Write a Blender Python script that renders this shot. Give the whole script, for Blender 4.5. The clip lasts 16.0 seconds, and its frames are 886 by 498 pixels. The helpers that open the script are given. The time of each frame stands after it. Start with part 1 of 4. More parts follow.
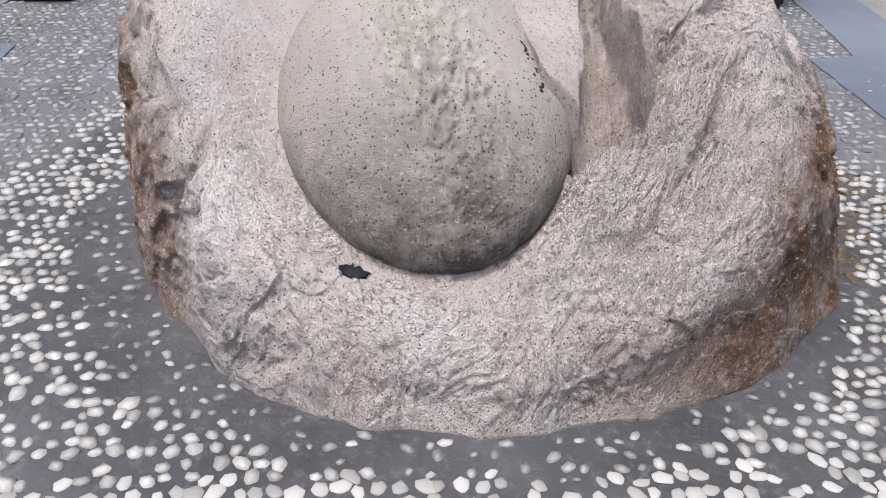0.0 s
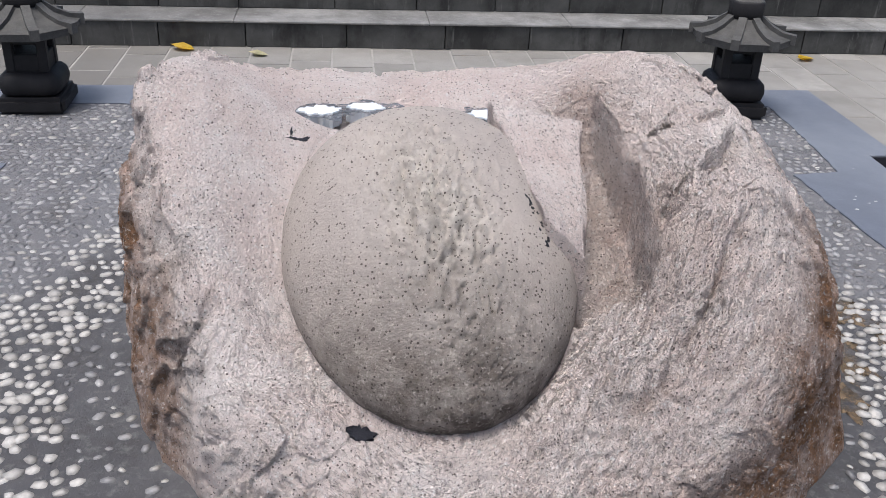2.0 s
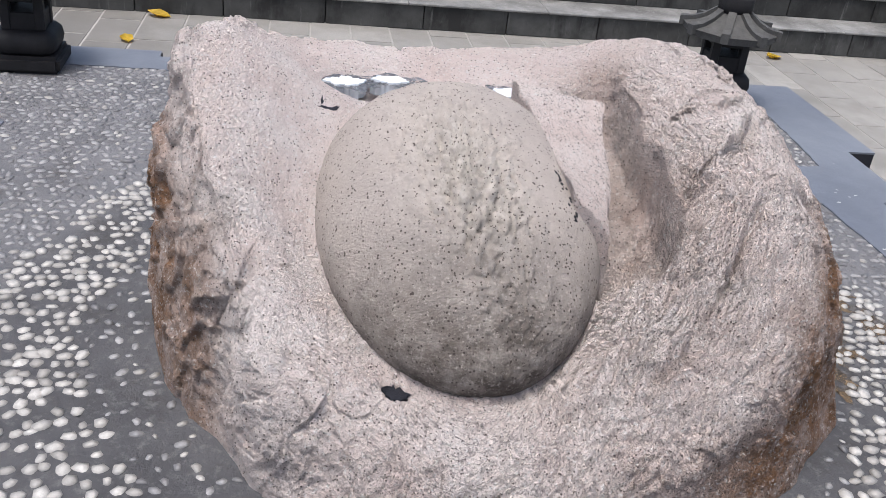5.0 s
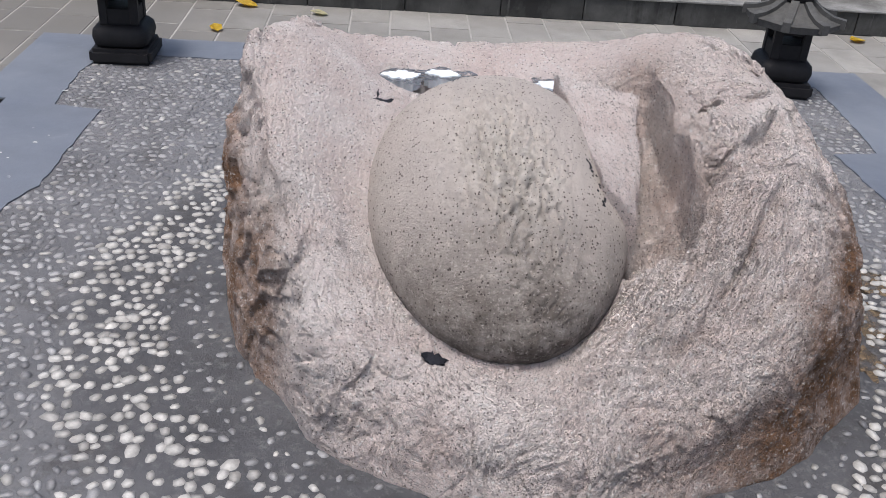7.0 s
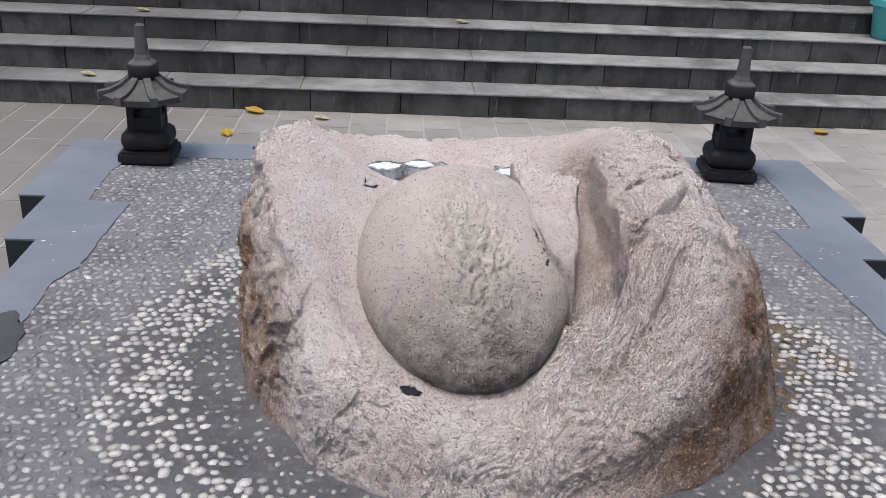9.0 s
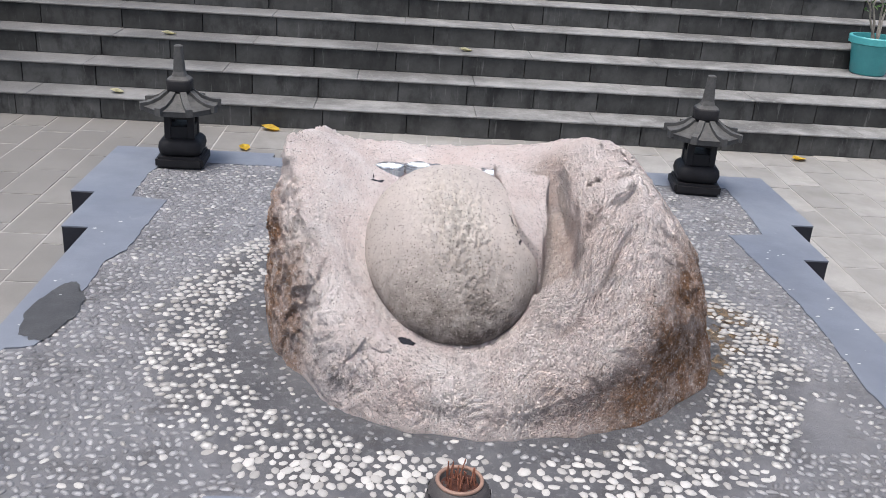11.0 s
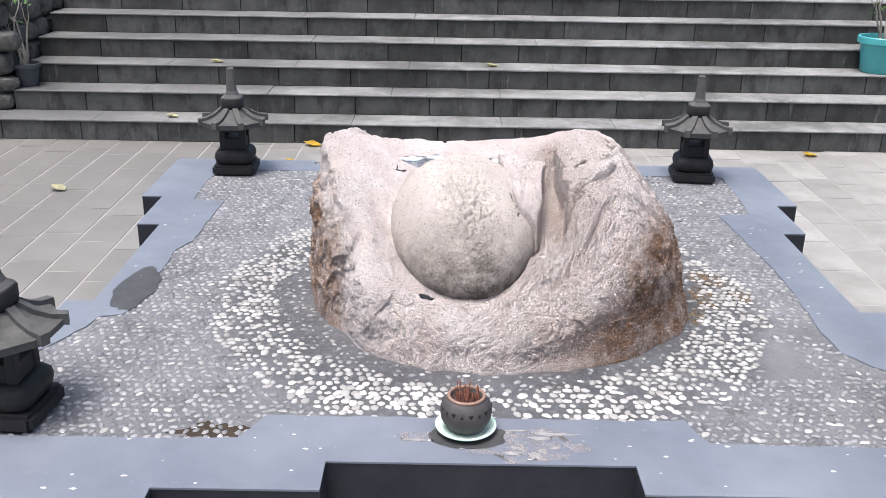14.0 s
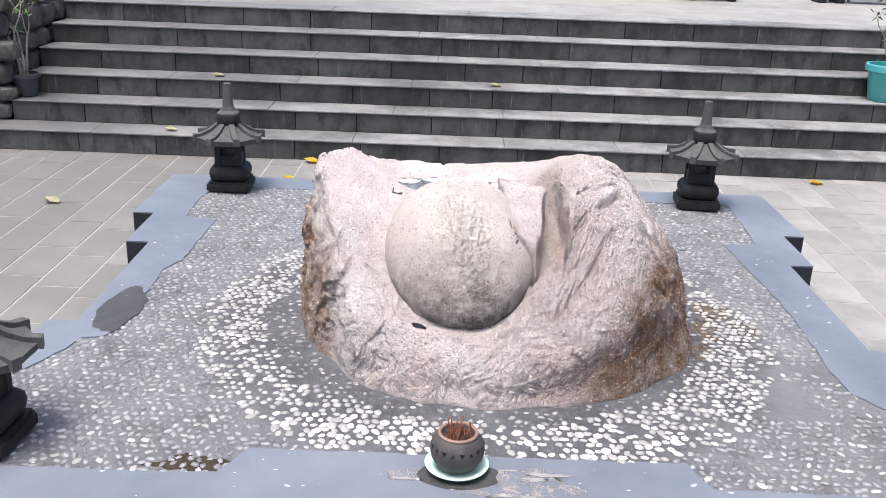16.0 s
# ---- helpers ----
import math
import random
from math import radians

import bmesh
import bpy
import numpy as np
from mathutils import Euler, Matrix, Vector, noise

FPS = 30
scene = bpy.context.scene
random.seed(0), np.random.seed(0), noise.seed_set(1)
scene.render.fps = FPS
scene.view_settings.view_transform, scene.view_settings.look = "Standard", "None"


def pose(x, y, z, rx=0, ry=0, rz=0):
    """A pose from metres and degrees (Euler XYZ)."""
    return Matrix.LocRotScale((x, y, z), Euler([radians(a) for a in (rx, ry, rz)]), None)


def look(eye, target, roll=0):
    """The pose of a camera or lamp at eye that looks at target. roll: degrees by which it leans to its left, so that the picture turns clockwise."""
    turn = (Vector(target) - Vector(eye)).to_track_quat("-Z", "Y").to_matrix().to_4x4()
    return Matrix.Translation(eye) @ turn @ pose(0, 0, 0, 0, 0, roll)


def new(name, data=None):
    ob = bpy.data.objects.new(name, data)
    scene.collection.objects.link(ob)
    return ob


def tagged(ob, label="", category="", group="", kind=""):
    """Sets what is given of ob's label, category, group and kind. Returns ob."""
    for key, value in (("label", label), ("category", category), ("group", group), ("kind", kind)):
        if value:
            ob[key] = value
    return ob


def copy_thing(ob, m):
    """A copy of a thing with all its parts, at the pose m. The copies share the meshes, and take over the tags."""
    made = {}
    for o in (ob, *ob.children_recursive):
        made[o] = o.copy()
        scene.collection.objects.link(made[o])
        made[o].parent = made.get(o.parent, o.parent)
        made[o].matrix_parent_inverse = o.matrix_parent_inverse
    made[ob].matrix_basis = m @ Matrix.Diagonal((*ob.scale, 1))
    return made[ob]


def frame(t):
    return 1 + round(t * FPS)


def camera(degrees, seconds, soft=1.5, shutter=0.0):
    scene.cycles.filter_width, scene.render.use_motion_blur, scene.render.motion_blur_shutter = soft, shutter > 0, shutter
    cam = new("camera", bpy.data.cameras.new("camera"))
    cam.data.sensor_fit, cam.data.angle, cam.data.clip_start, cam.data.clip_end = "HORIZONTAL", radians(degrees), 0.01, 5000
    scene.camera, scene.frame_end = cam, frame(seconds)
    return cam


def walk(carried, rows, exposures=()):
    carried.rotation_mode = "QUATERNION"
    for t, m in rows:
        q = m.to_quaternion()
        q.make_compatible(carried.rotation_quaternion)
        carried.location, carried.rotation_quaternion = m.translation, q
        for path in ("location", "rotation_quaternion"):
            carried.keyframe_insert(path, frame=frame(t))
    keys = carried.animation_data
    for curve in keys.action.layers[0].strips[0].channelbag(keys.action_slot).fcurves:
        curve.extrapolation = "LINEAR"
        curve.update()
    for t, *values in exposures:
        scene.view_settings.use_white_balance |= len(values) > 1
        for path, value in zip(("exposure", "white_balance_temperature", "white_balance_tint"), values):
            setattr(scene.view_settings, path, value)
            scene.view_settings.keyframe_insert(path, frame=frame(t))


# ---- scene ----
import itertools

cam = camera(51.0, 16.0, soft=0.8)
PATH = [
    (0, (-0.124, -0.489, 0.899), (0.028, 1.199, -0.164), 2.0),
    (0.5, (-0.136, -0.434, 0.924), (0.020, 1.271, -0.110), 1.2),
    (1, (-0.143, -0.419, 0.951), (0.027, 1.295, -0.066), 1.3),
    (1.5, (-0.151, -0.414, 0.981), (0.033, 1.324, 0.009), 1.9),
    (2, (-0.166, -0.415, 1.001), (0.038, 1.344, 0.072), 2.5),
    (2.5, (-0.170, -0.415, 1.010), (0.036, 1.363, 0.119), 2.8),
    (3, (-0.197, -0.415, 1.023), (0.036, 1.371, 0.153), 3.5),
    (3.5, (-0.223, -0.418, 1.032), (0.033, 1.363, 0.157), 4.0),
    (4, (-0.250, -0.426, 1.021), (0.028, 1.344, 0.133), 5.0),
    (4.5, (-0.270, -0.437, 1.008), (0.026, 1.316, 0.092), 5.6),
    (5, (-0.296, -0.454, 0.998), (0.014, 1.276, 0.044), 6.4),
    (7.5, (-0.220, -0.644, 1.091), (-0.114, 1.084, 0.089), 3.9),
    (8, (-0.207, -0.713, 1.108), (-0.101, 1.050, 0.170), 3.7),
    (8.5, (-0.198, -0.821, 1.141), (-0.089, 0.980, 0.278), 2.8),
    (11, (-0.183, -1.410, 1.249), (-0.085, 0.438, 0.490), 3.8),
    (11.5, (-0.157, -1.480, 1.247), (-0.080, 0.363, 0.474), 4.4),
    (12, (-0.115, -1.629, 1.228), (-0.080, 0.187, 0.390), 3.9),
    (12.5, (-0.097, -1.704, 1.249), (-0.089, 0.111, 0.410), 2.5),
    (13, (-0.091, -1.795, 1.282), (-0.103, 0.038, 0.483), 0.9),
    (13.5, (-0.090, -1.858, 1.293), (-0.104, -0.010, 0.528), 0.5),
    (14, (-0.101, -1.929, 1.308), (-0.101, -0.064, 0.586), 0.9),
    (14.5, (-0.109, -1.965, 1.318), (-0.101, -0.088, 0.627), 1.4),
    (15, (-0.101, -1.967, 1.313), (-0.095, -0.082, 0.644), 1.8),
    (15.5, (-0.107, -1.852, 1.301), (-0.101, 0.028, 0.616), 2.1),
    (16, (-0.084, -1.819, 1.297), (-0.088, 0.059, 0.610), 2.1),
]
walk(cam, [(t, look(eye, target, roll)) for t, eye, target, roll in PATH],
     [(0, 0.50), (1, 0.14), (2.5, 0.40), (3.5, 0.38), (4, 0.54), (5, 0.44), (7.5, 0.22), (8.5, 0.26), (11, 0.58), (13, 0.90), (14.5, 0.95), (16, 0.97)])

# ---- world, sun ----
world = bpy.data.worlds.new("overcast_sky")
scene.world = world
world.use_nodes = True
wn = world.node_tree.nodes
sky = wn.new("ShaderNodeTexSky")
sky.sky_type = "NISHITA"
sky.sun_disc = False
sky.sun_elevation = radians(74.6)
sky.sun_rotation = radians(-140)
sky.air_density, sky.dust_density, sky.ozone_density = 1.0, 5.0, 1.1
world.node_tree.links.new(sky.outputs[0], wn["Background"].inputs[0])
wn["Background"].inputs[1].default_value = 0.135
sun = new("sun", bpy.data.lights.new("sun", "SUN"))
sun.data.energy = 2.3
sun.data.angle = radians(24)
sun.data.color = (1.0, 0.98, 0.965)
sun.matrix_world = look((-1.4, -1.7, 8.0), (0, 0, 0))


# ---- helpers of this scene ----
def mesh_from(bm, name):
    me = bpy.data.meshes.new(name)
    bm.normal_update()
    bm.to_mesh(me)
    bm.free()
    return me


def part(name, bm, material, parent=None, label="", smooth=False):
    me = mesh_from(bm, name)
    if smooth:
        for p in me.polygons:
            p.use_smooth = True
    me.materials.append(material)
    ob = new(name, me)
    if parent is not None:
        ob.parent = parent
    if label:
        ob["label"] = label
    return ob


def empty(name, x, y, z, rz=0):
    ob = new(name)
    ob.empty_display_size = 0.05
    ob.matrix_world = pose(x, y, z, 0, 0, rz)
    return ob


def box(x0, x1, y0, y1, z0, z1, bevel=0.0, segments=1, bm=None):
    own = bmesh.new()
    bmesh.ops.create_cube(own, size=1.0, matrix=Matrix.Translation(((x0 + x1) / 2, (y0 + y1) / 2, (z0 + z1) / 2)) @ Matrix.Diagonal((x1 - x0, y1 - y0, z1 - z0, 1)))
    if bevel:
        bmesh.ops.bevel(own, geom=own.edges[:], offset=bevel, segments=segments, affect="EDGES")
    if bm is None:
        return own
    merge(bm, own)
    return bm


def merge(bm, other):
    me = bpy.data.meshes.new("t")
    other.to_mesh(me)
    other.free()
    bm.from_mesh(me)
    bpy.data.meshes.remove(me)


def rings(profile, sides, square=0.0, turn=0.0, cap=True):
    """A turned or square-turned body: profile of (radius, z); square 1 gives a rounded square plan."""
    bm = bmesh.new()
    loops = []
    for r, z in profile:
        loop = []
        for k in range(sides):
            a = 2 * math.pi * k / sides + turn
            c, s = math.cos(a), math.sin(a)
            e = 2 + 6 * square
            q = (abs(c) ** e + abs(s) ** e) ** (-1 / e)
            loop.append(bm.verts.new((r * q * c, r * q * s, z)))
        loops.append(loop)
    for a, b in zip(loops, loops[1:]):
        for k in range(sides):
            bm.faces.new((a[k], a[(k + 1) % sides], b[(k + 1) % sides], b[k]))
    if cap:
        bm.faces.new(list(reversed(loops[0])))
        bm.faces.new(loops[-1])
    return bm


def polygon_slab(outer, inner, z0, z1):
    """A flat slab with the given outline and, if any, an opening."""
    bm = bmesh.new()
    for loop in (outer, inner):
        if loop:
            vs = [bm.verts.new((x, y, z1)) for x, y in loop]
            for a, b in zip(vs, vs[1:] + vs[:1]):
                bm.edges.new((a, b))
    bmesh.ops.triangle_fill(bm, edges=bm.edges[:], use_beauty=True)
    ext = bmesh.ops.extrude_face_region(bm, geom=bm.faces[:])
    bmesh.ops.translate(bm, verts=[v for v in ext["geom"] if isinstance(v, bmesh.types.BMVert)], vec=(0, 0, z0 - z1))
    bmesh.ops.recalc_face_normals(bm, faces=bm.faces[:])
    return bm


# ---- materials ----
class Nodes:
    def __init__(self, name, rough=0.8, spec=0.3):
        self.mat = bpy.data.materials.new(name)
        self.mat.use_nodes = True
        self.t = self.mat.node_tree
        self.b = self.t.nodes["Principled BSDF"]
        self.b.inputs["Roughness"].default_value = rough
        self.b.inputs["Specular IOR Level"].default_value = spec
        self.co = self.t.nodes.new("ShaderNodeTexCoord").outputs["Object"]

    def put(self, socket, value):
        if isinstance(value, (int, float)):
            socket.default_value = value
        elif isinstance(value, tuple):
            socket.default_value = (*value, 1.0) if len(value) == 3 and len(socket.default_value) == 4 else value
        else:
            self.t.links.new(value, socket)

    def scaled(self, sx, sy, sz, rz=0.0, co=None):
        m = self.t.nodes.new("ShaderNodeMapping")
        m.inputs["Scale"].default_value = (sx, sy, sz)
        m.inputs["Rotation"].default_value = (0, 0, rz)
        self.put(m.inputs["Vector"], co or self.co)
        return m.outputs[0]

    def noise(self, scale, detail=6.0, rough=0.6, co=None, distortion=0.0):
        n = self.t.nodes.new("ShaderNodeTexNoise")
        n.inputs["Scale"].default_value, n.inputs["Detail"].default_value = scale, detail
        n.inputs["Roughness"].default_value, n.inputs["Distortion"].default_value = rough, distortion
        self.put(n.inputs["Vector"], co or self.co)
        return n.outputs["Fac"]

    def voronoi(self, scale, feature="F1", co=None, out="Distance"):
        n = self.t.nodes.new("ShaderNodeTexVoronoi")
        n.feature = feature
        n.inputs["Scale"].default_value = scale
        self.put(n.inputs["Vector"], co or self.co)
        return n.outputs[out]

    def ramp(self, fac, *stops):
        r = self.t.nodes.new("ShaderNodeValToRGB")
        el = r.color_ramp.elements
        while len(el) < len(stops):
            el.new(0.5)
        for e, (p, c) in zip(el, stops):
            e.position = p
            e.color = (c, c, c, 1) if isinstance(c, (int, float)) else (*c, 1)
        self.put(r.inputs[0], fac)
        return r.outputs[0]

    def mix(self, fac, a, b, mode="MIX"):
        m = self.t.nodes.new("ShaderNodeMix")
        m.data_type, m.blend_type = "RGBA", mode
        self.put(m.inputs[0], fac)
        self.put(m.inputs[6], a)
        self.put(m.inputs[7], b)
        return m.outputs[2]

    def math(self, op, a, b=0.0):
        m = self.t.nodes.new("ShaderNodeMath")
        m.operation = op
        self.put(m.inputs[0], a)
        self.put(m.inputs[1], b)
        return m.outputs[0]

    def random(self):
        return self.t.nodes.new("ShaderNodeObjectInfo").outputs["Random"]

    def island(self):
        return self.t.nodes.new("ShaderNodeNewGeometry").outputs["Random Per Island"]

    def attribute(self, name):
        a = self.t.nodes.new("ShaderNodeAttribute")
        a.attribute_name = name
        return a.outputs["Fac"]

    def bump(self, height, strength=0.4, distance=0.01, normal=None):
        n = self.t.nodes.new("ShaderNodeBump")
        n.inputs["Strength"].default_value, n.inputs["Distance"].default_value = strength, distance
        self.put(n.inputs["Height"], height)
        if normal is not None:
            self.put(n.inputs["Normal"], normal)
        return n.outputs[0]

    def done(self, color, normal=None, rough=None):
        self.put(self.b.inputs["Base Color"], color)
        if normal is not None:
            self.put(self.b.inputs["Normal"], normal)
        if rough is not None:
            self.put(self.b.inputs["Roughness"], rough)
        return self.mat


def rock_material(name, pale, warm, rust_shade, fleck, strokes=1.0, crest_tint=None, depth=0.058):
    """Andesite with dark pits, dressed with a point chisel, browner where the mesh carries weathering or painted shade.
    """
    n = Nodes(name, 0.8, 0.3)
    flow = n.t.nodes.new("ShaderNodeAttribute")
    flow.attribute_name = "flow"
    flow = flow.outputs["Vector"]
    c = n.mix(n.ramp(n.noise(6, 5), (0.35, 0.0), (0.68, 1.0)), pale, warm)
    c = n.mix(n.ramp(n.noise(24, 6, 0.7), (0.5, 0.0), (0.8, 0.3)), c, tuple(v * 0.62 for v in warm))
    if crest_tint:
        c = n.mix(n.math("MULTIPLY", n.attribute("crest"), n.ramp(n.noise(40, 5, 0.7), (0.35, 0.2), (0.6, 0.9))), c, crest_tint)
    r = n.math("MULTIPLY", n.attribute("rust_shade"), n.ramp(n.noise(15, 9, 0.75), (0.3, 0.25), (0.56, 1.0)))
    c = n.mix(r, c, n.mix(n.ramp(n.noise(38, 7, 0.75), (0.3, 0.0), (0.7, 1.0)), rust_shade, tuple(v * 0.4 for v in rust_shade)))
    dark = n.math("MULTIPLY", n.math("LESS_THAN", n.voronoi(150), fleck), n.math("GREATER_THAN", n.noise(90, 2), 0.5))
    c = n.mix(n.math("MULTIPLY", dark, 0.85), c, (0.07, 0.055, 0.05))
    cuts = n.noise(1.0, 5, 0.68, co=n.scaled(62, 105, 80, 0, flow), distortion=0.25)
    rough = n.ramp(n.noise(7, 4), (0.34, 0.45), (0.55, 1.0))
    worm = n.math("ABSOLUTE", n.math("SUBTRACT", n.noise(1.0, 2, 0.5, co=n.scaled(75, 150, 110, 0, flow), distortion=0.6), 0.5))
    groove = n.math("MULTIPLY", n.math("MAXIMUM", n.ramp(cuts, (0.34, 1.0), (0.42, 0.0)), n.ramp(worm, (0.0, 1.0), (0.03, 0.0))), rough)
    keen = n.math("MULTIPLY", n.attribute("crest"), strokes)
    # Shade of the chisel grooves put into the colour, on top of the bump.
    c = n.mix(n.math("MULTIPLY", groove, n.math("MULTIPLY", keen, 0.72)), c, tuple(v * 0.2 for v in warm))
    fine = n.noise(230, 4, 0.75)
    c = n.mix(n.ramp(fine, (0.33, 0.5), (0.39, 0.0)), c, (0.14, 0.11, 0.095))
    c = n.mix(n.ramp(n.noise(150, 4, 0.7), (0.56, 0.0), (0.68, 0.7)), c, tuple(min(0.9, v * 1.25) for v in pale))
    relief = n.math("ADD", cuts, n.math("MULTIPLY", n.math("MINIMUM", worm, 0.1), 1.6))
    h1 = n.bump(n.math("MULTIPLY", relief, keen), 1.0, depth)
    h2 = n.bump(n.math("SUBTRACT", n.noise(170, 5, 0.75), dark), 1.0, 0.011, h1)
    return n.done(c, h2)


def plain_stone(name, a, b, scale, rough=0.8, grain=260, bump=0.25, random_by=None, spec=0.3):
    n = Nodes(name, rough, spec)
    c = n.mix(n.ramp(n.noise(scale, 6, 0.65), (0.3, 0.0), (0.7, 1.0)), a, b)
    if random_by == "object":
        c = n.mix(0.75, c, n.ramp(n.random(), (0.0, 0.8), (1.0, 1.12)), "MULTIPLY")
    if random_by == "island":
        c = n.mix(0.75, c, n.ramp(n.island(), (0.0, 0.8), (1.0, 1.12)), "MULTIPLY")
    c = n.mix(n.ramp(n.noise(grain, 3, 0.7), (0.35, 0.3), (0.6, 0.0)), c, tuple(v * 0.5 for v in a))
    return n.done(c, n.bump(n.noise(grain * 0.6, 5, 0.7), bump, 0.006))


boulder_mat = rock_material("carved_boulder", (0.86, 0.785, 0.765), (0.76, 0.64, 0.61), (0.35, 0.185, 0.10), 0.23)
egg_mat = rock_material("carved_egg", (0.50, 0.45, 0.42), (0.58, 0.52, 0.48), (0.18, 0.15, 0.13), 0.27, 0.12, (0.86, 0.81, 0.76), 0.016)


def bed_material():
    """Two pours of cement: a pale one outside and a dark one under the ring of white pebbles."""
    n = Nodes("cement_bed", 0.8, 0.35)
    m = n.t.nodes.new("ShaderNodeVectorMath")
    m.operation = "LENGTH"
    at = n.t.nodes.new("ShaderNodeMapping")
    at.inputs["Location"].default_value = (-0.06 / 0.83, -1.02 / 0.83, 0)
    at.inputs["Scale"].default_value = (1 / 0.83, 1 / 0.83, 0)
    n.put(at.inputs["Vector"], n.co)
    n.put(m.inputs[0], at.outputs[0])
    ring = n.math("ADD", m.outputs["Value"], n.math("MULTIPLY", n.noise(5, 4), 0.16))
    pale = n.mix(n.ramp(n.noise(3.5, 5), (0.35, 0.0), (0.7, 1.0)), (0.15, 0.152, 0.165), (0.23, 0.232, 0.248))
    dark = n.mix(n.ramp(n.noise(3.5, 5), (0.35, 0.0), (0.7, 1.0)), (0.08, 0.081, 0.09), (0.15, 0.152, 0.165))
    c = n.mix(n.ramp(n.math("SUBTRACT", ring, 0.7), (0.40, 0.0), (0.54, 1.0)), dark, pale)
    c = n.mix(n.ramp(n.noise(6, 8, 0.75), (0.52, 0.0), (0.7, 0.7)), c, (0.05, 0.043, 0.038))
    c = n.mix(n.ramp(n.noise(45, 6, 0.75), (0.52, 0.0), (0.68, 0.6)), c, (0.24, 0.24, 0.245))
    return n.done(c, n.bump(n.noise(120, 6, 0.75), 0.9, 0.012))


def paint_material():
    n = Nodes("grey_blue_paint", 0.5, 0.45)
    c = n.mix(n.ramp(n.noise(2.2, 6, 0.6), (0.35, 0.0), (0.7, 1.0)), (0.112, 0.126, 0.158), (0.165, 0.183, 0.217))
    c = n.mix(n.ramp(n.noise(11, 8, 0.75), (0.62, 0.0), (0.78, 0.55)), c, (0.26, 0.27, 0.29))
    c = n.mix(n.ramp(n.noise(38, 4, 0.6), (0.7, 0.0), (0.76, 0.7)), c, (0.45, 0.45, 0.44))
    return n.done(c, n.bump(n.noise(60, 6, 0.7), 0.15, 0.006), n.ramp(n.noise(4, 4), (0.3, 0.38), (0.7, 0.62)))


def pebble_material(name, low, high, by):
    n = Nodes(name, 0.5, 0.45)
    c = n.ramp(n.random() if by == "object" else n.island(), (0.0, low), (0.45, tuple((a + b) / 2 for a, b in zip(low, high))), (1.0, high))
    c = n.mix(n.ramp(n.noise(120, 4, 0.7), (0.4, 0.35), (0.65, 0.0)), c, tuple(v * 0.55 for v in low))
    return n.done(c, n.bump(n.noise(200, 3), 0.15, 0.003))


bed_mat = bed_material()
paint_mat = paint_material()
black_mat = plain_stone("black_paint_and_pits", (0.012, 0.013, 0.02), (0.025, 0.027, 0.036), 9, 0.55)
white_pebble_mat = pebble_material("white_pebble", (0.28, 0.272, 0.262), (0.53, 0.52, 0.505), "object")
white_pebbles_mat = pebble_material("white_pebbles", (0.28, 0.272, 0.262), (0.53, 0.52, 0.505), "island")
grey_pebbles_mat = pebble_material("grey_pebbles", (0.15, 0.15, 0.16), (0.38, 0.38, 0.39), "island")
lantern_mat = plain_stone("lantern_stone", (0.008, 0.0078, 0.0095), (0.018, 0.0175, 0.02), 14, 0.62)
lantern_roof_mat = plain_stone("lantern_roof_stone", (0.05, 0.05, 0.05), (0.10, 0.10, 0.098), 22, 0.7)
def tread_material():
    n = Nodes("tread_stone", 0.6, 0.3)
    c = n.mix(n.ramp(n.noise(3.5, 7, 0.7), (0.3, 0.0), (0.65, 1.0)), (0.155, 0.155, 0.152), (0.29, 0.29, 0.286))
    c = n.mix(n.ramp(n.noise(1.1, 7, 0.72), (0.44, 0.0), (0.6, 0.75)), c, (0.07, 0.07, 0.068))
    c = n.mix(n.ramp(n.noise(22, 6, 0.7), (0.55, 0.0), (0.72, 0.6)), c, (0.34, 0.34, 0.336))
    at = n.t.nodes.new("ShaderNodeSeparateXYZ")
    n.put(at.inputs[0], n.co)
    # Treads painted darker towards the left, standing in for shade.
    left_shade = n.math("ADD", n.math("MULTIPLY", at.outputs[0], 0.10), n.noise(0.7, 5, 0.6))
    c = n.mix(n.ramp(left_shade, (0.18, 0.7), (0.62, 0.0)), c, (0.085, 0.085, 0.086))
    return n.done(c, n.bump(n.noise(90, 5, 0.7), 0.3, 0.006))


tread_mat = tread_material()
def tile_material(name, by):
    n = Nodes(name, 0.6, 0.35)
    c = n.mix(n.ramp(n.noise(3.0, 6, 0.65), (0.3, 0.0), (0.7, 1.0)), (0.22, 0.213, 0.20), (0.31, 0.302, 0.287))
    c = n.mix(0.8, c, n.ramp(n.random() if by == "object" else n.island(), (0.0, 0.8), (1.0, 1.14)), "MULTIPLY")
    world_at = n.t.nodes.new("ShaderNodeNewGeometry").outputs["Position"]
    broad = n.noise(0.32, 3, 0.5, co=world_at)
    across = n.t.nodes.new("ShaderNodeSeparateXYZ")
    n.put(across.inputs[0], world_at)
    # Court's left side darkened in colour to stand in for shade there.
    court_shade = n.math("ADD", n.math("MULTIPLY", across.outputs[0], 0.09), broad)
    c = n.mix(n.ramp(court_shade, (0.22, 0.78), (0.60, 0.0)), c, (0.115, 0.11, 0.102))
    c = n.mix(n.ramp(n.noise(1.7, 8, 0.72, co=world_at), (0.5, 0.0), (0.68, 0.5)), c, (0.13, 0.125, 0.115))
    c = n.mix(n.ramp(n.noise(140, 3, 0.7), (0.35, 0.3), (0.6, 0.0)), c, (0.12, 0.115, 0.11))
    return n.done(c, n.bump(n.noise(80, 5, 0.7), 0.15, 0.006))


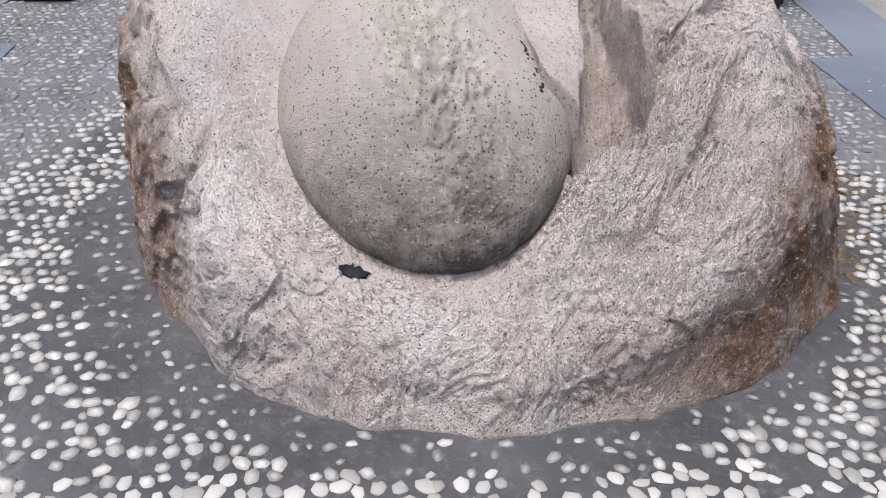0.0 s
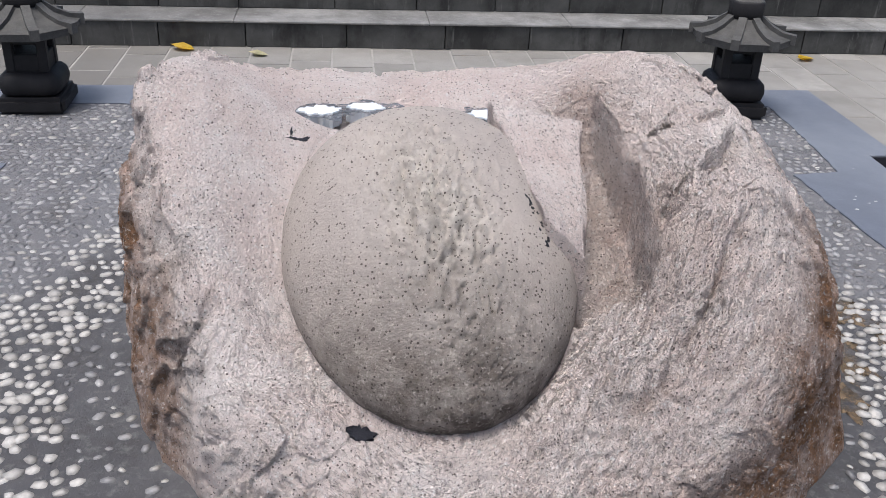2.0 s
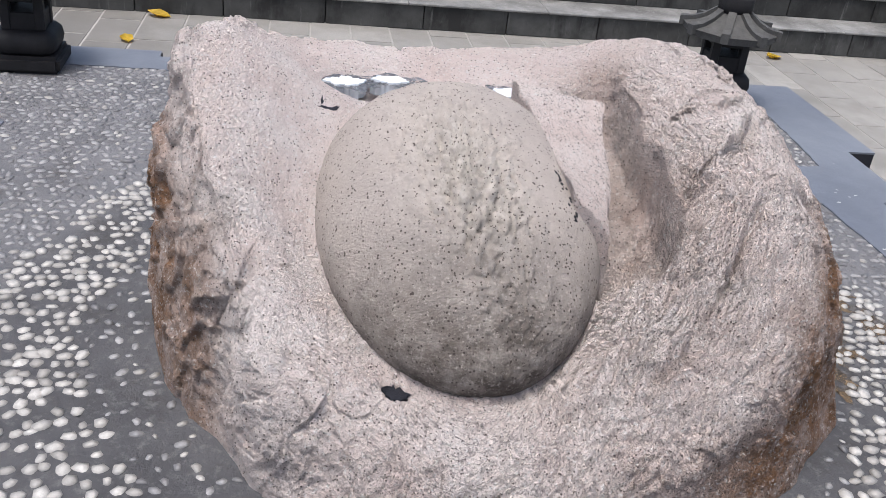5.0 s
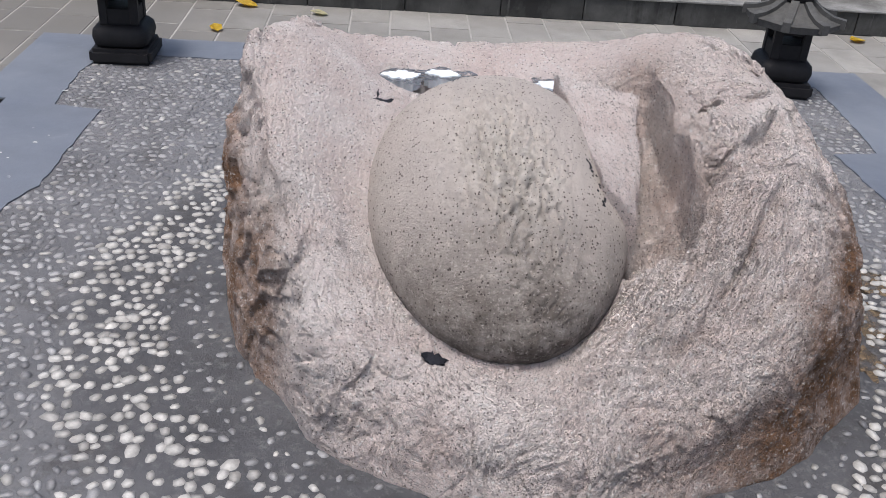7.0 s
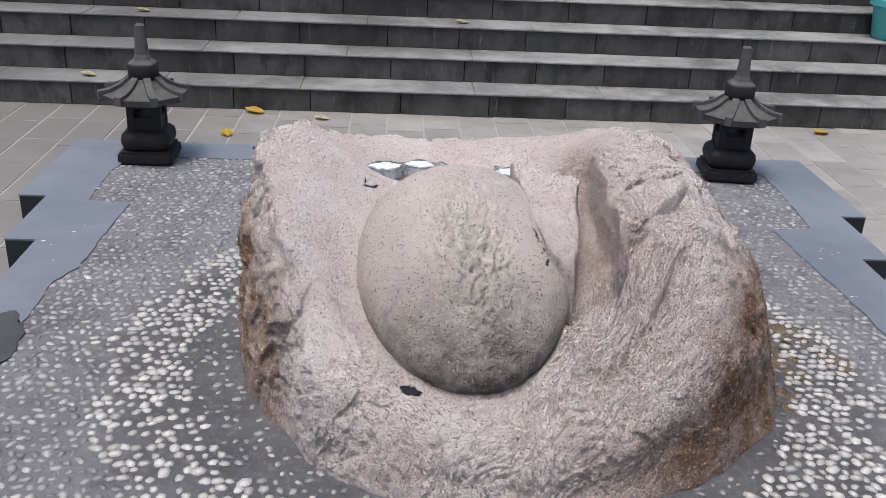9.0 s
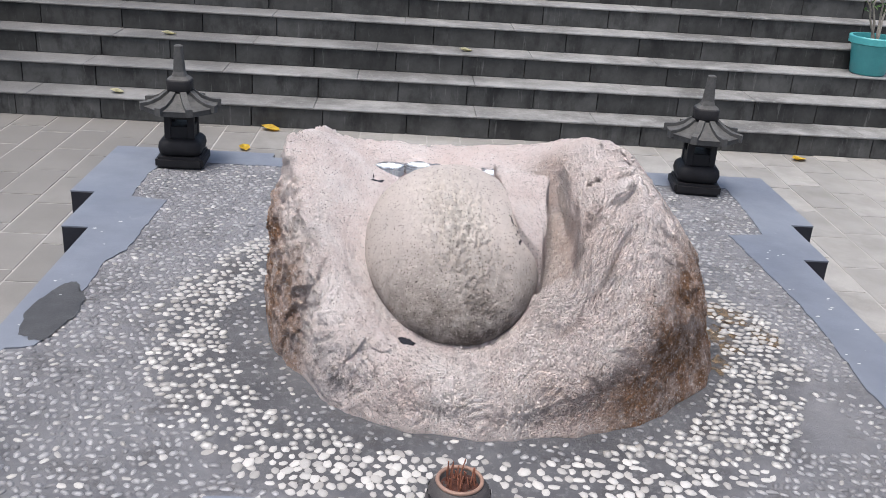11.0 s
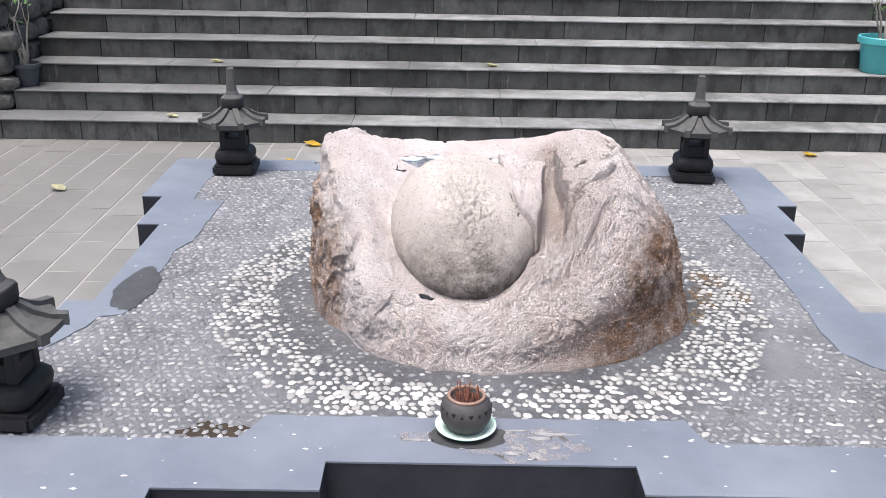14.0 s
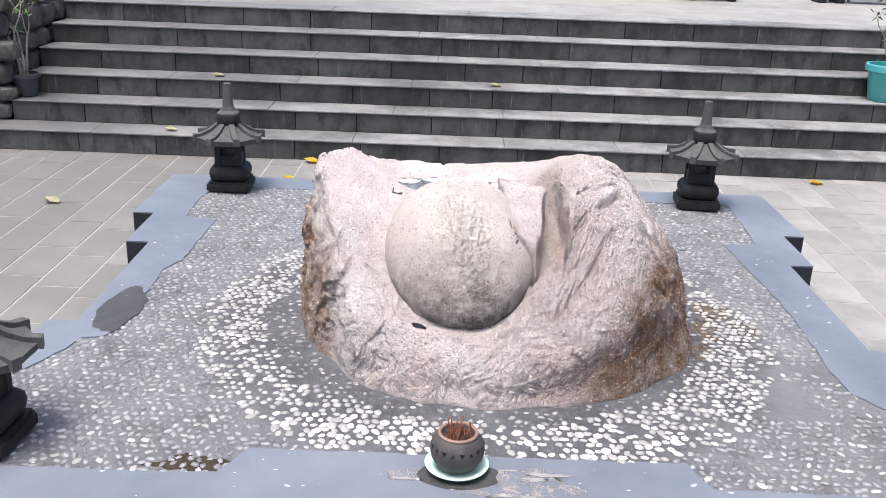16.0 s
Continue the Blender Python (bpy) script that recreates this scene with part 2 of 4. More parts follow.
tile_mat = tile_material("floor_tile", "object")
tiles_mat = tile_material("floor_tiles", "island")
grout_mat = plain_stone("grout", (0.29, 0.283, 0.27), (0.37, 0.36, 0.345), 8, 0.85)
mortar_mat = plain_stone("dark_mortar", (0.03, 0.03, 0.03), (0.05, 0.05, 0.048), 8, 0.85)
rubble_mat = plain_stone("rubble_stone", (0.12, 0.06, 0.05), (0.42, 0.32, 0.27), 13, 0.8, 120, 0.6, "object")
# Wall stones coloured darker for the tree shade that falls on them.
shaded_wall_mat = plain_stone("shaded_wall_stone", (0.045, 0.045, 0.042), (0.12, 0.117, 0.11), 10, 0.85, 120, 0.6, "object")
pot_mat = plain_stone("dark_clay", (0.045, 0.041, 0.043), (0.085, 0.078, 0.078), 22, 0.6)
rim_mat = plain_stone("brown_clay_rim", (0.2, 0.12, 0.09), (0.3, 0.2, 0.16), 22, 0.55)
ash_mat = plain_stone("red_brown_ash", (0.035, 0.014, 0.011), (0.11, 0.045, 0.034), 90, 0.9, 300, 0.8)
plate_mat = plain_stone("green_white_enamel", (0.42, 0.62, 0.52), (0.62, 0.74, 0.67), 9, 0.25, 200, 0.05, None, 0.5)
teal_mat = plain_stone("teal_plastic", (0.05, 0.30, 0.32), (0.08, 0.38, 0.39), 6, 0.4, 120, 0.05, None, 0.5)
dark_pot_mat = plain_stone("dark_grey_plastic", (0.05, 0.055, 0.065), (0.08, 0.085, 0.095), 9, 0.5)
soil_mat = plain_stone("soil", (0.03, 0.022, 0.015), (0.06, 0.045, 0.03), 60, 0.95, 200, 0.9)
twig_mat = plain_stone("pale_bark", (0.22, 0.2, 0.17), (0.36, 0.33, 0.28), 30, 0.8)
leaf_mat = plain_stone("green_leaf", (0.05, 0.11, 0.03), (0.09, 0.17, 0.05), 12, 0.55, 200, 0.1, "island")
yellow_leaf_mat = plain_stone("yellow_leaf", (0.55, 0.36, 0.03), (0.68, 0.50, 0.07), 30, 0.55)
pale_leaf_mat = plain_stone("pale_leaf", (0.42, 0.40, 0.24), (0.58, 0.55, 0.38), 30, 0.6)
stick_mat = plain_stone("incense_stick", (0.16, 0.055, 0.035), (0.3, 0.13, 0.085), 60, 0.8)
# Dark tone for the pot's painted shadow and for the damp border patch.
shadow_damp_mat = plain_stone("shadow_and_damp", (0.035, 0.035, 0.036), (0.075, 0.075, 0.078), 14, 0.45)
def patchy(name, a, b, scale, low, high):
    """Dirt that lies thinly, with gaps through which the ground shows."""
    n = Nodes(name, 0.75, 0.3)
    c = n.mix(n.ramp(n.noise(scale * 1.7, 5), (0.35, 0.0), (0.68, 1.0)), a, b)
    n.put(n.b.inputs["Alpha"], n.ramp(n.noise(scale, 7, 0.7), (low, 0.0), (high, 0.85)))
    return n.done(c)


smear_mat = patchy("ash_smear", (0.24, 0.23, 0.235), (0.38, 0.345, 0.335), 22, 0.42, 0.62)
wet_rim_mat = patchy("wet_rim", (0.035, 0.04, 0.05), (0.15, 0.165, 0.19), 70, 0.36, 0.5)
mud_mat = patchy("brown_mud", (0.10, 0.07, 0.042), (0.19, 0.14, 0.09), 26, 0.40, 0.56)

chalk_mat = plain_stone("ash_stain", (0.20, 0.20, 0.205), (0.34, 0.325, 0.315), 30, 0.8)
white_stone_mat = plain_stone("white_bench_stone", (0.5, 0.5, 0.49), (0.64, 0.64, 0.63), 6, 0.6)


def riser_material():
    """Andesite riser slabs, much darker than the treads, streaked by rain from above."""
    n = Nodes("riser_stone", 0.75, 0.3)
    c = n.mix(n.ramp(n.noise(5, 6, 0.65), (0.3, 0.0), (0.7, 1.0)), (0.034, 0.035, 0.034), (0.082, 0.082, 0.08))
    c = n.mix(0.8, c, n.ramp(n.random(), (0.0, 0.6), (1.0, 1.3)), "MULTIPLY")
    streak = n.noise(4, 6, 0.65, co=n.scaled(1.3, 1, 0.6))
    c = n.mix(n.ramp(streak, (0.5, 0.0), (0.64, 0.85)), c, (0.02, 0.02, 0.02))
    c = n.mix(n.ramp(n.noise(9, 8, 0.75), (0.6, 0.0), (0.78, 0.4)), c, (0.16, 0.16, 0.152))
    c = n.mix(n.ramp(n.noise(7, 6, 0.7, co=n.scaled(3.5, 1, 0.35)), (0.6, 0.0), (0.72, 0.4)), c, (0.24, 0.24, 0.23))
    return n.done(c, n.bump(n.noise(110, 5, 0.7), 0.25, 0.006))


riser_mat = riser_material()


def water_material():
    n = Nodes("rain_water", 0.04, 0.5)
    # Pale base colour stands in for the sky's reflection on the water.
    return n.done((0.72, 0.77, 0.82))


water_mat = water_material()

# ---- the ground: one tiled court that runs to the horizon ----
GROUND = -0.645
bm = bmesh.new()
bmesh.ops.create_grid(bm, x_segments=2, y_segments=2, size=400, matrix=Matrix.Translation((0, 0, GROUND - 0.0035)))
ground = tagged(part("ground", bm, grout_mat), "pale cement court under the floor tiles", "ground", kind="structure")

# ---- stairs ----
STAIR_Y, RISE, TREAD, FLIGHT = 5.46, 0.171, 0.32, 6
STAIR_L, STAIR_R = -3.72, 5.6
stairs = tagged(empty("stairs", 0, 0, 0), "broad dark stone steps with pale worn treads", "stairs", kind="structure")
rng = random.Random(4)
for i in range(FLIGHT):
    y0, z0 = STAIR_Y + i * TREAD, GROUND + i * RISE
    left = STAIR_L - (1.6 if i == 0 else 0.0)
    part("step_core", box(left, STAIR_R, y0 + 0.03, y0 + TREAD + 0.1, z0 - 0.05, z0 + RISE - 0.015), mortar_mat, stairs)
    x = left
    while x < STAIR_R - 0.02:
        w = min(rng.uniform(0.5, 0.66), STAIR_R - x)
        if STAIR_R - x - w < 0.2:
            w = STAIR_R - x
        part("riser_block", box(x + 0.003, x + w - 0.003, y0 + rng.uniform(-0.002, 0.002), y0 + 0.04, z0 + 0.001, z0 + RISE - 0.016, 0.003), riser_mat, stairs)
        x += w
    x = left
    deep = TREAD + 0.03 if i < FLIGHT - 1 else 0.36
    while x < STAIR_R - 0.02:
        w = min(rng.uniform(0.9, 1.3), STAIR_R - x)
        if STAIR_R - x - w < 0.4:
            w = STAIR_R - x
        part("tread_slab", box(x + 0.001, x + w - 0.001, y0 - 0.014, y0 + deep, z0 + RISE - 0.016, z0 + RISE + rng.uniform(-0.001, 0.001), 0.004, 1), tread_mat, stairs)
        x += w
TOP = GROUND + FLIGHT * RISE
landing = tagged(part("landing", box(-9, 12, STAIR_Y + (FLIGHT - 1) * TREAD + 0.362, 30, TOP - 0.4, TOP - 0.004), tiles_mat), "pale stone pavement of the upper terrace", "pavement", kind="structure")

# ---- plinth: a square slab whose sides step inwards twice ----
PX, C0, C1, C2 = 0.015, 0.38, 0.775, 1.475
FRONT = (0.0, -0.117, -0.235)
BACK = (2.56, 2.62, 2.68)
SIDE = (1.29, 1.385, 1.478)
SY = ((0.92, 1.685), (0.545, 2.055))
right = [(C0, FRONT[0]), (C0, FRONT[1]), (C1, FRONT[1]), (C1, FRONT[2]), (SIDE[2], FRONT[2]),
         (SIDE[2], SY[1][0]), (SIDE[1], SY[1][0]), (SIDE[1], SY[0][0]), (SIDE[0], SY[0][0]),
         (SIDE[0], SY[0][1]), (SIDE[1], SY[0][1]), (SIDE[1], SY[1][1]), (SIDE[2], SY[1][1]), (SIDE[2], BACK[2]),
         (C1, BACK[2]), (C1, BACK[1]), (C0, BACK[1]), (C0, BACK[0])]
OUTER = [(x + 0.0, y) for x, y in right] + [(-x + 0.0, y) for x, y in reversed(right)]
OUTER = [(x + (PX if y > 0.3 else 0), y) for x, y in OUTER]


def inner_edge():
    """Uneven inner edge of the painted border, anticlockwise from the front."""
    r = [(0.55, 0.212), (0.585, 0.105), (0.85, 0.098), (1.34, 0.09), (1.36, 0.42), (1.2, 0.52), (1.13, 0.62), (1.12, 0.76), (1.13, 0.95), (1.14, 1.3), (1.115, 1.66), (1.10, 1.91),
         (1.24, 1.93), (1.26, 2.2), (1.27, 2.5), (0.7, 2.49)]
    l = [(-0.6, 2.49), (-1.2, 2.5), (-1.23, 2.3), (-1.22, 2.02), (-1.08, 2.0), (-1.085, 1.75), (-1.09, 1.5), (-1.13, 1.4), (-1.12, 1.2), (-1.15, 1.06), (-1.12, 0.9), (-1.14, 0.82), (-1.21, 0.8),
         (-1.23, 0.72), (-1.36, 0.45), (-1.34, 0.09), (-0.8, 0.092), (-0.615, 0.1), (-0.565, 0.207)]
    pts, out, k = r + l, [], random.Random(8)
    for (ax, ay), (bx, by) in zip(pts, pts[1:] + pts[:1]):
        steps = max(1, int(math.hypot(bx - ax, by - ay) / 0.035))
        for s in range(steps):
            u = s / steps
            out.append((ax + (bx - ax) * u + k.uniform(-0.004, 0.004), ay + (by - ay) * u + k.uniform(-0.004, 0.004)))
    return out


INNER = inner_edge()
BED = -0.004
plinth = tagged(empty("plinth", 0, 0, GROUND), "square stepped plinth, painted grey-blue with black sides", "plinth", kind="structure")


def plinth_part(name, bm, mat, label=""):
    ob = part(name, bm, mat, plinth, label)
    ob.matrix_parent_inverse = Matrix.Translation((0, 0, -GROUND))
    return ob


plinth_part("painted_border", polygon_slab(OUTER, INNER, -0.0055, 0.0), paint_mat, "grey-blue painted cement border, chipped and splashed")
shrunk = [(x * 0.9985, 1.3 + (y - 1.3) * 0.9985) for x, y in OUTER]
plinth_part("slab_edge", polygon_slab(shrunk, None, -0.13, -0.006), black_mat, "black-painted slab edge")
plinth_part("cement_bed", polygon_slab([(x * 1.004, 1.3 + (y - 1.3) * 1.004) for x, y in INNER], None, -0.0055, BED), bed_mat, "grey cement bed set with pebbles")
core = [(x * 0.93, 1.3 + (y - 1.3) * 0.93) for x, y in OUTER]
plinth_part("plinth_core", polygon_slab(core, None, GROUND - 0.01, -0.129), mortar_mat, "dark mortar core")

# rubble stones of the plinth's front, under the slab's edge
rng = random.Random(12)
for x0, x1, yf in ((-0.36, 0.36, 0.075), (-0.76, -0.37, -0.03), (0.37, 0.76, -0.03), (-1.4, -0.78, -0.14), (0.78, 1.4, -0.14)):
    z = GROUND
    while z < -0.2:
        h = rng.uniform(0.12, 0.2)
        if -0.131 - z - h < 0.08:
            h = -0.131 - z
        x = x0
        while x < x1 - 0.03:
            w = min(rng.uniform(0.2, 0.34), x1 - x)
            s = bmesh.new()
            bmesh.ops.create_icosphere(s, subdivisions=2, radius=1.0)
            for v in s.verts:
                q = [math.copysign(abs(c) ** 0.55, c) for c in v.co]
                d = 1 + 0.12 * noise.noise(v.co * 1.5 + Vector((x * 31, z * 17, 0)))
                v.co = (q[0] * d * (w / 2 - 0.006), q[1] * d * 0.07, q[2] * d * (h / 2 - 0.006))
            bmesh.ops.translate(s, verts=s.verts[:], vec=(x + w / 2, yf + rng.uniform(0, 0.02), z + h / 2))
            plinth_part("stone", s, rubble_mat)
            x += w
        z += h

# ---- the boulder ----
BX, BY = 0.07, 0.88
ANGLES = (-3.5, 19, 50, 92, 134, 160, 178, 198, 216, 238, 262, 289, 312, 328)
RADII = (0.650, 0.68, 0.675, 0.56, 0.645, 0.665, 0.595, 0.532, 0.508, 0.485, 0.445, 0.452, 0.495, 0.545)


def round_table(pairs, soft):
    a = np.array([p[0] for p in pairs], float) % 360
    v = np.array([p[1] for p in pairs], float)
    k = np.argsort(a)
    a, v = a[k], v[k]
    grid = np.arange(720) * 0.5
    f = np.interp(grid, np.r_[a - 360, a, a + 360], np.r_[v, v, v])
    w = np.exp(-0.5 * ((np.minimum(np.arange(720), 720 - np.arange(720)) * 0.5) / soft) ** 2)
    return np.real(np.fft.ifft(np.fft.fft(f) * np.fft.fft(w / w.sum())))


OUTLINE = round_table(list(zip(ANGLES, RADII)), 6.0)
SLOPE = 0.42
EGG = (-0.032, 0.865)


def hashed(i, seed):
    """Whole numbers to even numbers between 0 and 1."""
    h = (i[..., 0].astype(np.int64) * 374761393 + i[..., 1].astype(np.int64) * 668265263 + i[..., 2].astype(np.int64) * 2147483647 + seed * 974634777) & 0xFFFFFFFF
    h = ((h ^ (h >> 13)) * 1274126177) & 0xFFFFFFFF
    h = ((h ^ (h >> 16)) * 2246822519) & 0xFFFFFFFF
    return ((h ^ (h >> 15)) & 0xFFFFFF) / float(0x1000000)


def perlin(p):
    """Gradient noise of many points at once, about -0.6 to 0.6."""
    i = np.floor(p).astype(np.int64)
    f = p - i
    w = f * f * f * (f * (f * 6 - 15) + 10)
    total = np.zeros(p.shape[:-1])
    for c in itertools.product((0, 1), repeat=3):
        corner = i + np.array(c)
        a, b = hashed(corner, 1) * 2 * np.pi, hashed(corner, 2) * 2 - 1
        q = np.sqrt(1 - b * b)
        d = f - np.array(c)
        dot = q * np.cos(a) * d[..., 0] + q * np.sin(a) * d[..., 1] + b * d[..., 2]
        k = [w[..., n] if c[n] else 1 - w[..., n] for n in range(3)]
        total += dot * k[0] * k[1] * k[2]
    return total


def octaves(p, count, gain=0.5):
    return sum(gain ** n * perlin(p * 2.03 ** n + 17.3 * n) for n in range(count))


def flakes(p):
    """Broken facets: every cell of the stone is a small plane of its own tilt and height."""
    i = np.floor(p).astype(np.int64)
    best = np.full(p.shape[:-1], 9.0)
    out = np.zeros(p.shape[:-1])
    for c in itertools.product((-1, 0, 1), repeat=3):
        cell = i + np.array(c)
        at = cell + np.stack([hashed(cell, 3), hashed(cell, 4), hashed(cell, 5)], -1)
        d = p - at
        r = (d * d).sum(-1)
        tilt = np.stack([hashed(cell, 6), hashed(cell, 7), hashed(cell, 8)], -1) * 2 - 1
        h = 0.75 * (d * tilt).sum(-1) + hashed(cell, 9) - 0.5
        near = r < best
        out = np.where(near, h, out)
        best = np.where(near, r, best)
    return out


def bell(x, y, cx, cy, sx, sy, turn=0.0):
    c, s = math.cos(radians(turn)), math.sin(radians(turn))
    u, v = (x - cx) * c + (y - cy) * s, -(x - cx) * s + (y - cy) * c
    return np.exp(-0.5 * ((u / sx) ** 2 + (v / sy) ** 2))


def step01(e0, e1, v):
    t = np.clip((v - e0) / (e1 - e0), 0, 1)
    return t * t * (3 - 2 * t)


def socket(y):
    lin = 0.2 + SLOPE * (y - 0.58)
    return 0.425 - 0.03 * np.logaddexp(0, (0.425 - lin) / 0.03)


def seam(x, y, points, wide, deep, lip=0.0):
    """A crevice along a bent line, with a raised lip on its upper side."""
    best, side = np.full(np.shape(x), 9.0), np.zeros(np.shape(x))
    for (ax, ay), (bx, by) in zip(points, points[1:]):
        dx, dy = bx - ax, by - ay
        t = np.clip(((x - ax) * dx + (y - ay) * dy) / (dx * dx + dy * dy), 0, 1)
        px, py = x - ax - t * dx, y - ay - t * dy
        d = np.hypot(px, py)
        s = np.sign(dx * py - dy * px)
        side = np.where(d < best, s, side)
        best = np.minimum(best, d)
    ends = np.hypot(x - points[0][0], y - points[0][1]), np.hypot(x - points[-1][0], y - points[-1][1])
    taper = step01(0, 0.04, ends[0]) * step01(0, 0.04, ends[1])
    cut = -deep * np.exp(-0.5 * (best / wide) ** 2)
    rise = lip * np.exp(-0.5 * ((best - 2.6 * wide) / (1.8 * wide)) ** 2) * (side > 0)
    return taper * (cut + rise)


def ledge(x, y, points, high, back, low, front, edge=0.0025):
    """A broken edge along a bent line: the stone stands high on one side of it and drops away on the other."""
    best, side = np.full(np.shape(x), 9.0), np.zeros(np.shape(x))
    for (ax, ay), (bx, by) in zip(points, points[1:]):
        dx, dy = bx - ax, by - ay
        t = np.clip(((x - ax) * dx + (y - ay) * dy) / (dx * dx + dy * dy), 0, 1)
        px, py = x - ax - t * dx, y - ay - t * dy
        d = np.hypot(px, py)
        side = np.where(d < best, np.sign(dx * py - dy * px), side)
        best = np.minimum(best, d)
    far = np.minimum(np.hypot(x - points[0][0], y - points[0][1]), np.hypot(x - points[-1][0], y - points[-1][1]))
    blend = 0.5 + 0.5 * np.tanh(side * best / edge)
    return 1.5 * step01(0, 0.045, far) * (blend * high * np.exp(-best / back) - (1 - blend) * 1.3 * low * np.exp(-best / (0.4 * front)))


def ragged(x, y):
    return 0.0025 * np.sin(70 * x + 31 * y) + 0.002 * np.sin(140 * y - 77 * x) + 0.0012 * np.sin(260 * x + 190 * y)


LEDGES = (
    (((0.425, 0.735), (0.375, 0.700), (0.355, 0.655), (0.31, 0.615), (0.25, 0.575), (0.19, 0.548)), 0.007, 0.06, 0.008, 0.06),
    (((0.44, 0.615), (0.375, 0.584), (0.355, 0.574), (0.29, 0.555)), 0.005, 0.04, 0.005, 0.03),
    (((0.46, 0.91), (0.426, 0.875), (0.39, 0.83), (0.348, 0.795)), 0.014, 0.05, 0.014, 0.05),
    (((0.45, 0.955), (0.415, 0.93), (0.37, 0.93)), 0.008, 0.03, 0.008, 0.03),
    (((0.58, 0.83), (0.53, 0.80), (0.47, 0.76)), 0.010, 0.04, 0.010, 0.04),
    (((0.40, 1.26), (0.46, 1.20), (0.53, 1.16)), 0.010, 0.03, 0.012, 0.03),
)


def steps(x, y, turn, pitch, sharp, bend, seed):
    """Low broken steps that run across a slope, one after another, along wavering lines."""
    c, k = math.cos(radians(turn)), math.sin(radians(turn))
    p = np.stack([x * 7, y * 7, np.full(np.shape(x), seed)], -1)
    u = (-x * k + y * c) / pitch + bend * perlin(p) + 0.35 * bend * perlin(p * 3.1)
    f = u - np.floor(u)
    return np.minimum(f / (1 - sharp), (1 - f) / sharp) - 0.5


def top_surface(x, y):
    """Height of the boulder's worked upper face."""
    z = socket(y)
    # smooth flat shoulder on the left, rising to a peak at the back
    z = z + 0.132 * bell(x, y, -0.50, 1.11, 0.165, 0.18)
    z = z + 0.045 * bell(x, y, -0.44, 0.84, 0.11, 0.15)
    # right-hand ridge: back peak, crag, front swell
    z = z + 0.092 * bell(x, y, 0.36, 1.20, 0.12, 0.16)
    z = z + 0.140 * bell(x, y, 0.42, 0.89, 0.115, 0.17)
    z = z + 0.100 * bell(x, y, 0.40, 0.67, 0.13, 0.11, 20)
    z = z + 0.024 * bell(x, y, -0.02, 1.36, 0.26, 0.05)
    z = z - 0.05 * step01(0.46, 0.62, x) * step01(0.8, 1.1, y)
    # flat-floored groove between the broken slab and the ridge
    t = np.clip((y - 0.68) / 0.36, 0, 1)
    xr = 0.278 - 0.004 * t + 0.012 * np.sin(3 * t) + 0.004 * np.sin(45 * y)
    z = z + 0.045 * bell(x, y, 0.325, 0.80, 0.035, 0.09)
    z = z - 0.098 * step01(0.15, 0.19, x) * step01(xr + 0.006, xr - 0.008, x) * step01(0.675, 0.725, y + 0.3 * (x - 0.26)) * step01(1.16, 1.04, y)
    z = z + 0.022 * bell(x, y, 0.205, 0.725, 0.028, 0.035)
    # channel round the egg
    d = np.hypot((x - EGG[0]) / 0.23, (y - EGG[1]) / 0.28)
    z = z - (0.045 - 0.012 * step01(0.75, 0.95, y)) * np.exp(-0.5 * ((d - 1.0) / (0.14 + 0.2 * step01(0.65, 0.95, y) * (d > 1.0))) ** 2) * np.maximum(step01(0.2, 0.05, x), step01(0.78, 0.7, y)) * (1 - 0.5 * step01(1.0, 1.1, y))
    # broken steps that fan out over the front right
    w = bell(x, y, 0.28, 0.60, 0.17, 0.11, 30)
    z = z + w * (0.023 * steps(x, y, 38, 0.034, 0.2, 1.3, 2.0) + 0.011 * steps(x, y, 28, 0.017, 0.25, 1.6, 7.0))
    w = bell(x, y, 0.12, 0.50, 0.12, 0.04, -5)
    z = z + w * 0.014 * steps(x, y, -8, 0.03, 0.25, 1.2, 4.0)
    rag = ragged(x, y)
    for points, high, back, low, front in LEDGES:
        z = z + ledge(x + rag, y - rag, points[::-1], high, back, low, front)
    # crevices and lips
    wob = 0.003 * np.sin(60 * x + 40 * y) + 0.002 * np.sin(95 * y - 50 * x)
    for points, wide, deep, lip in (
        (((0.46, 0.97), (0.515, 0.86), (0.555, 0.74)), 0.006, 0.012, 0.010),
        (((0.06, 0.525), (0.12, 0.53), (0.19, 0.49)), 0.006, 0.014, 0.008),
        (((0.40, 1.12), (0.46, 1.04), (0.55, 1.0)), 0.006, 0.014, 0.012),
        (((-0.50, 0.80), (-0.43, 0.795), (-0.37, 0.775)), 0.006, 0.030, 0.012),
        (((-0.45, 0.69), (-0.39, 0.70), (-0.34, 0.735)), 0.006, 0.022, 0.010),
        (((-0.33, 0.56), (-0.30, 0.62), (-0.31, 0.70)), 0.005, 0.005, 0.004),
        (((-0.42, 0.87), (-0.455, 0.85), (-0.51, 0.87)), 0.006, 0.03, 0.012),
        (((-0.455, 0.83), (-0.425, 0.775), (-0.40, 0.74)), 0.005, 0.022, 0.010),
    ):
        z = z + seam(x + wob, y - wob, points, wide, deep, lip)
    # small hollows
    z = z - 0.03 * bell(x, y, -0.150, 0.592, 0.014, 0.011)
    z = z - 0.05 * bell(x, y, -0.175, 1.212, 0.085, 0.038) + 0.02 * bell(x, y, -0.172, 1.22, 0.010, 0.03)
    z = z - 0.045 * bell(x, y, 0.092, 1.178, 0.042, 0.03)
    return z


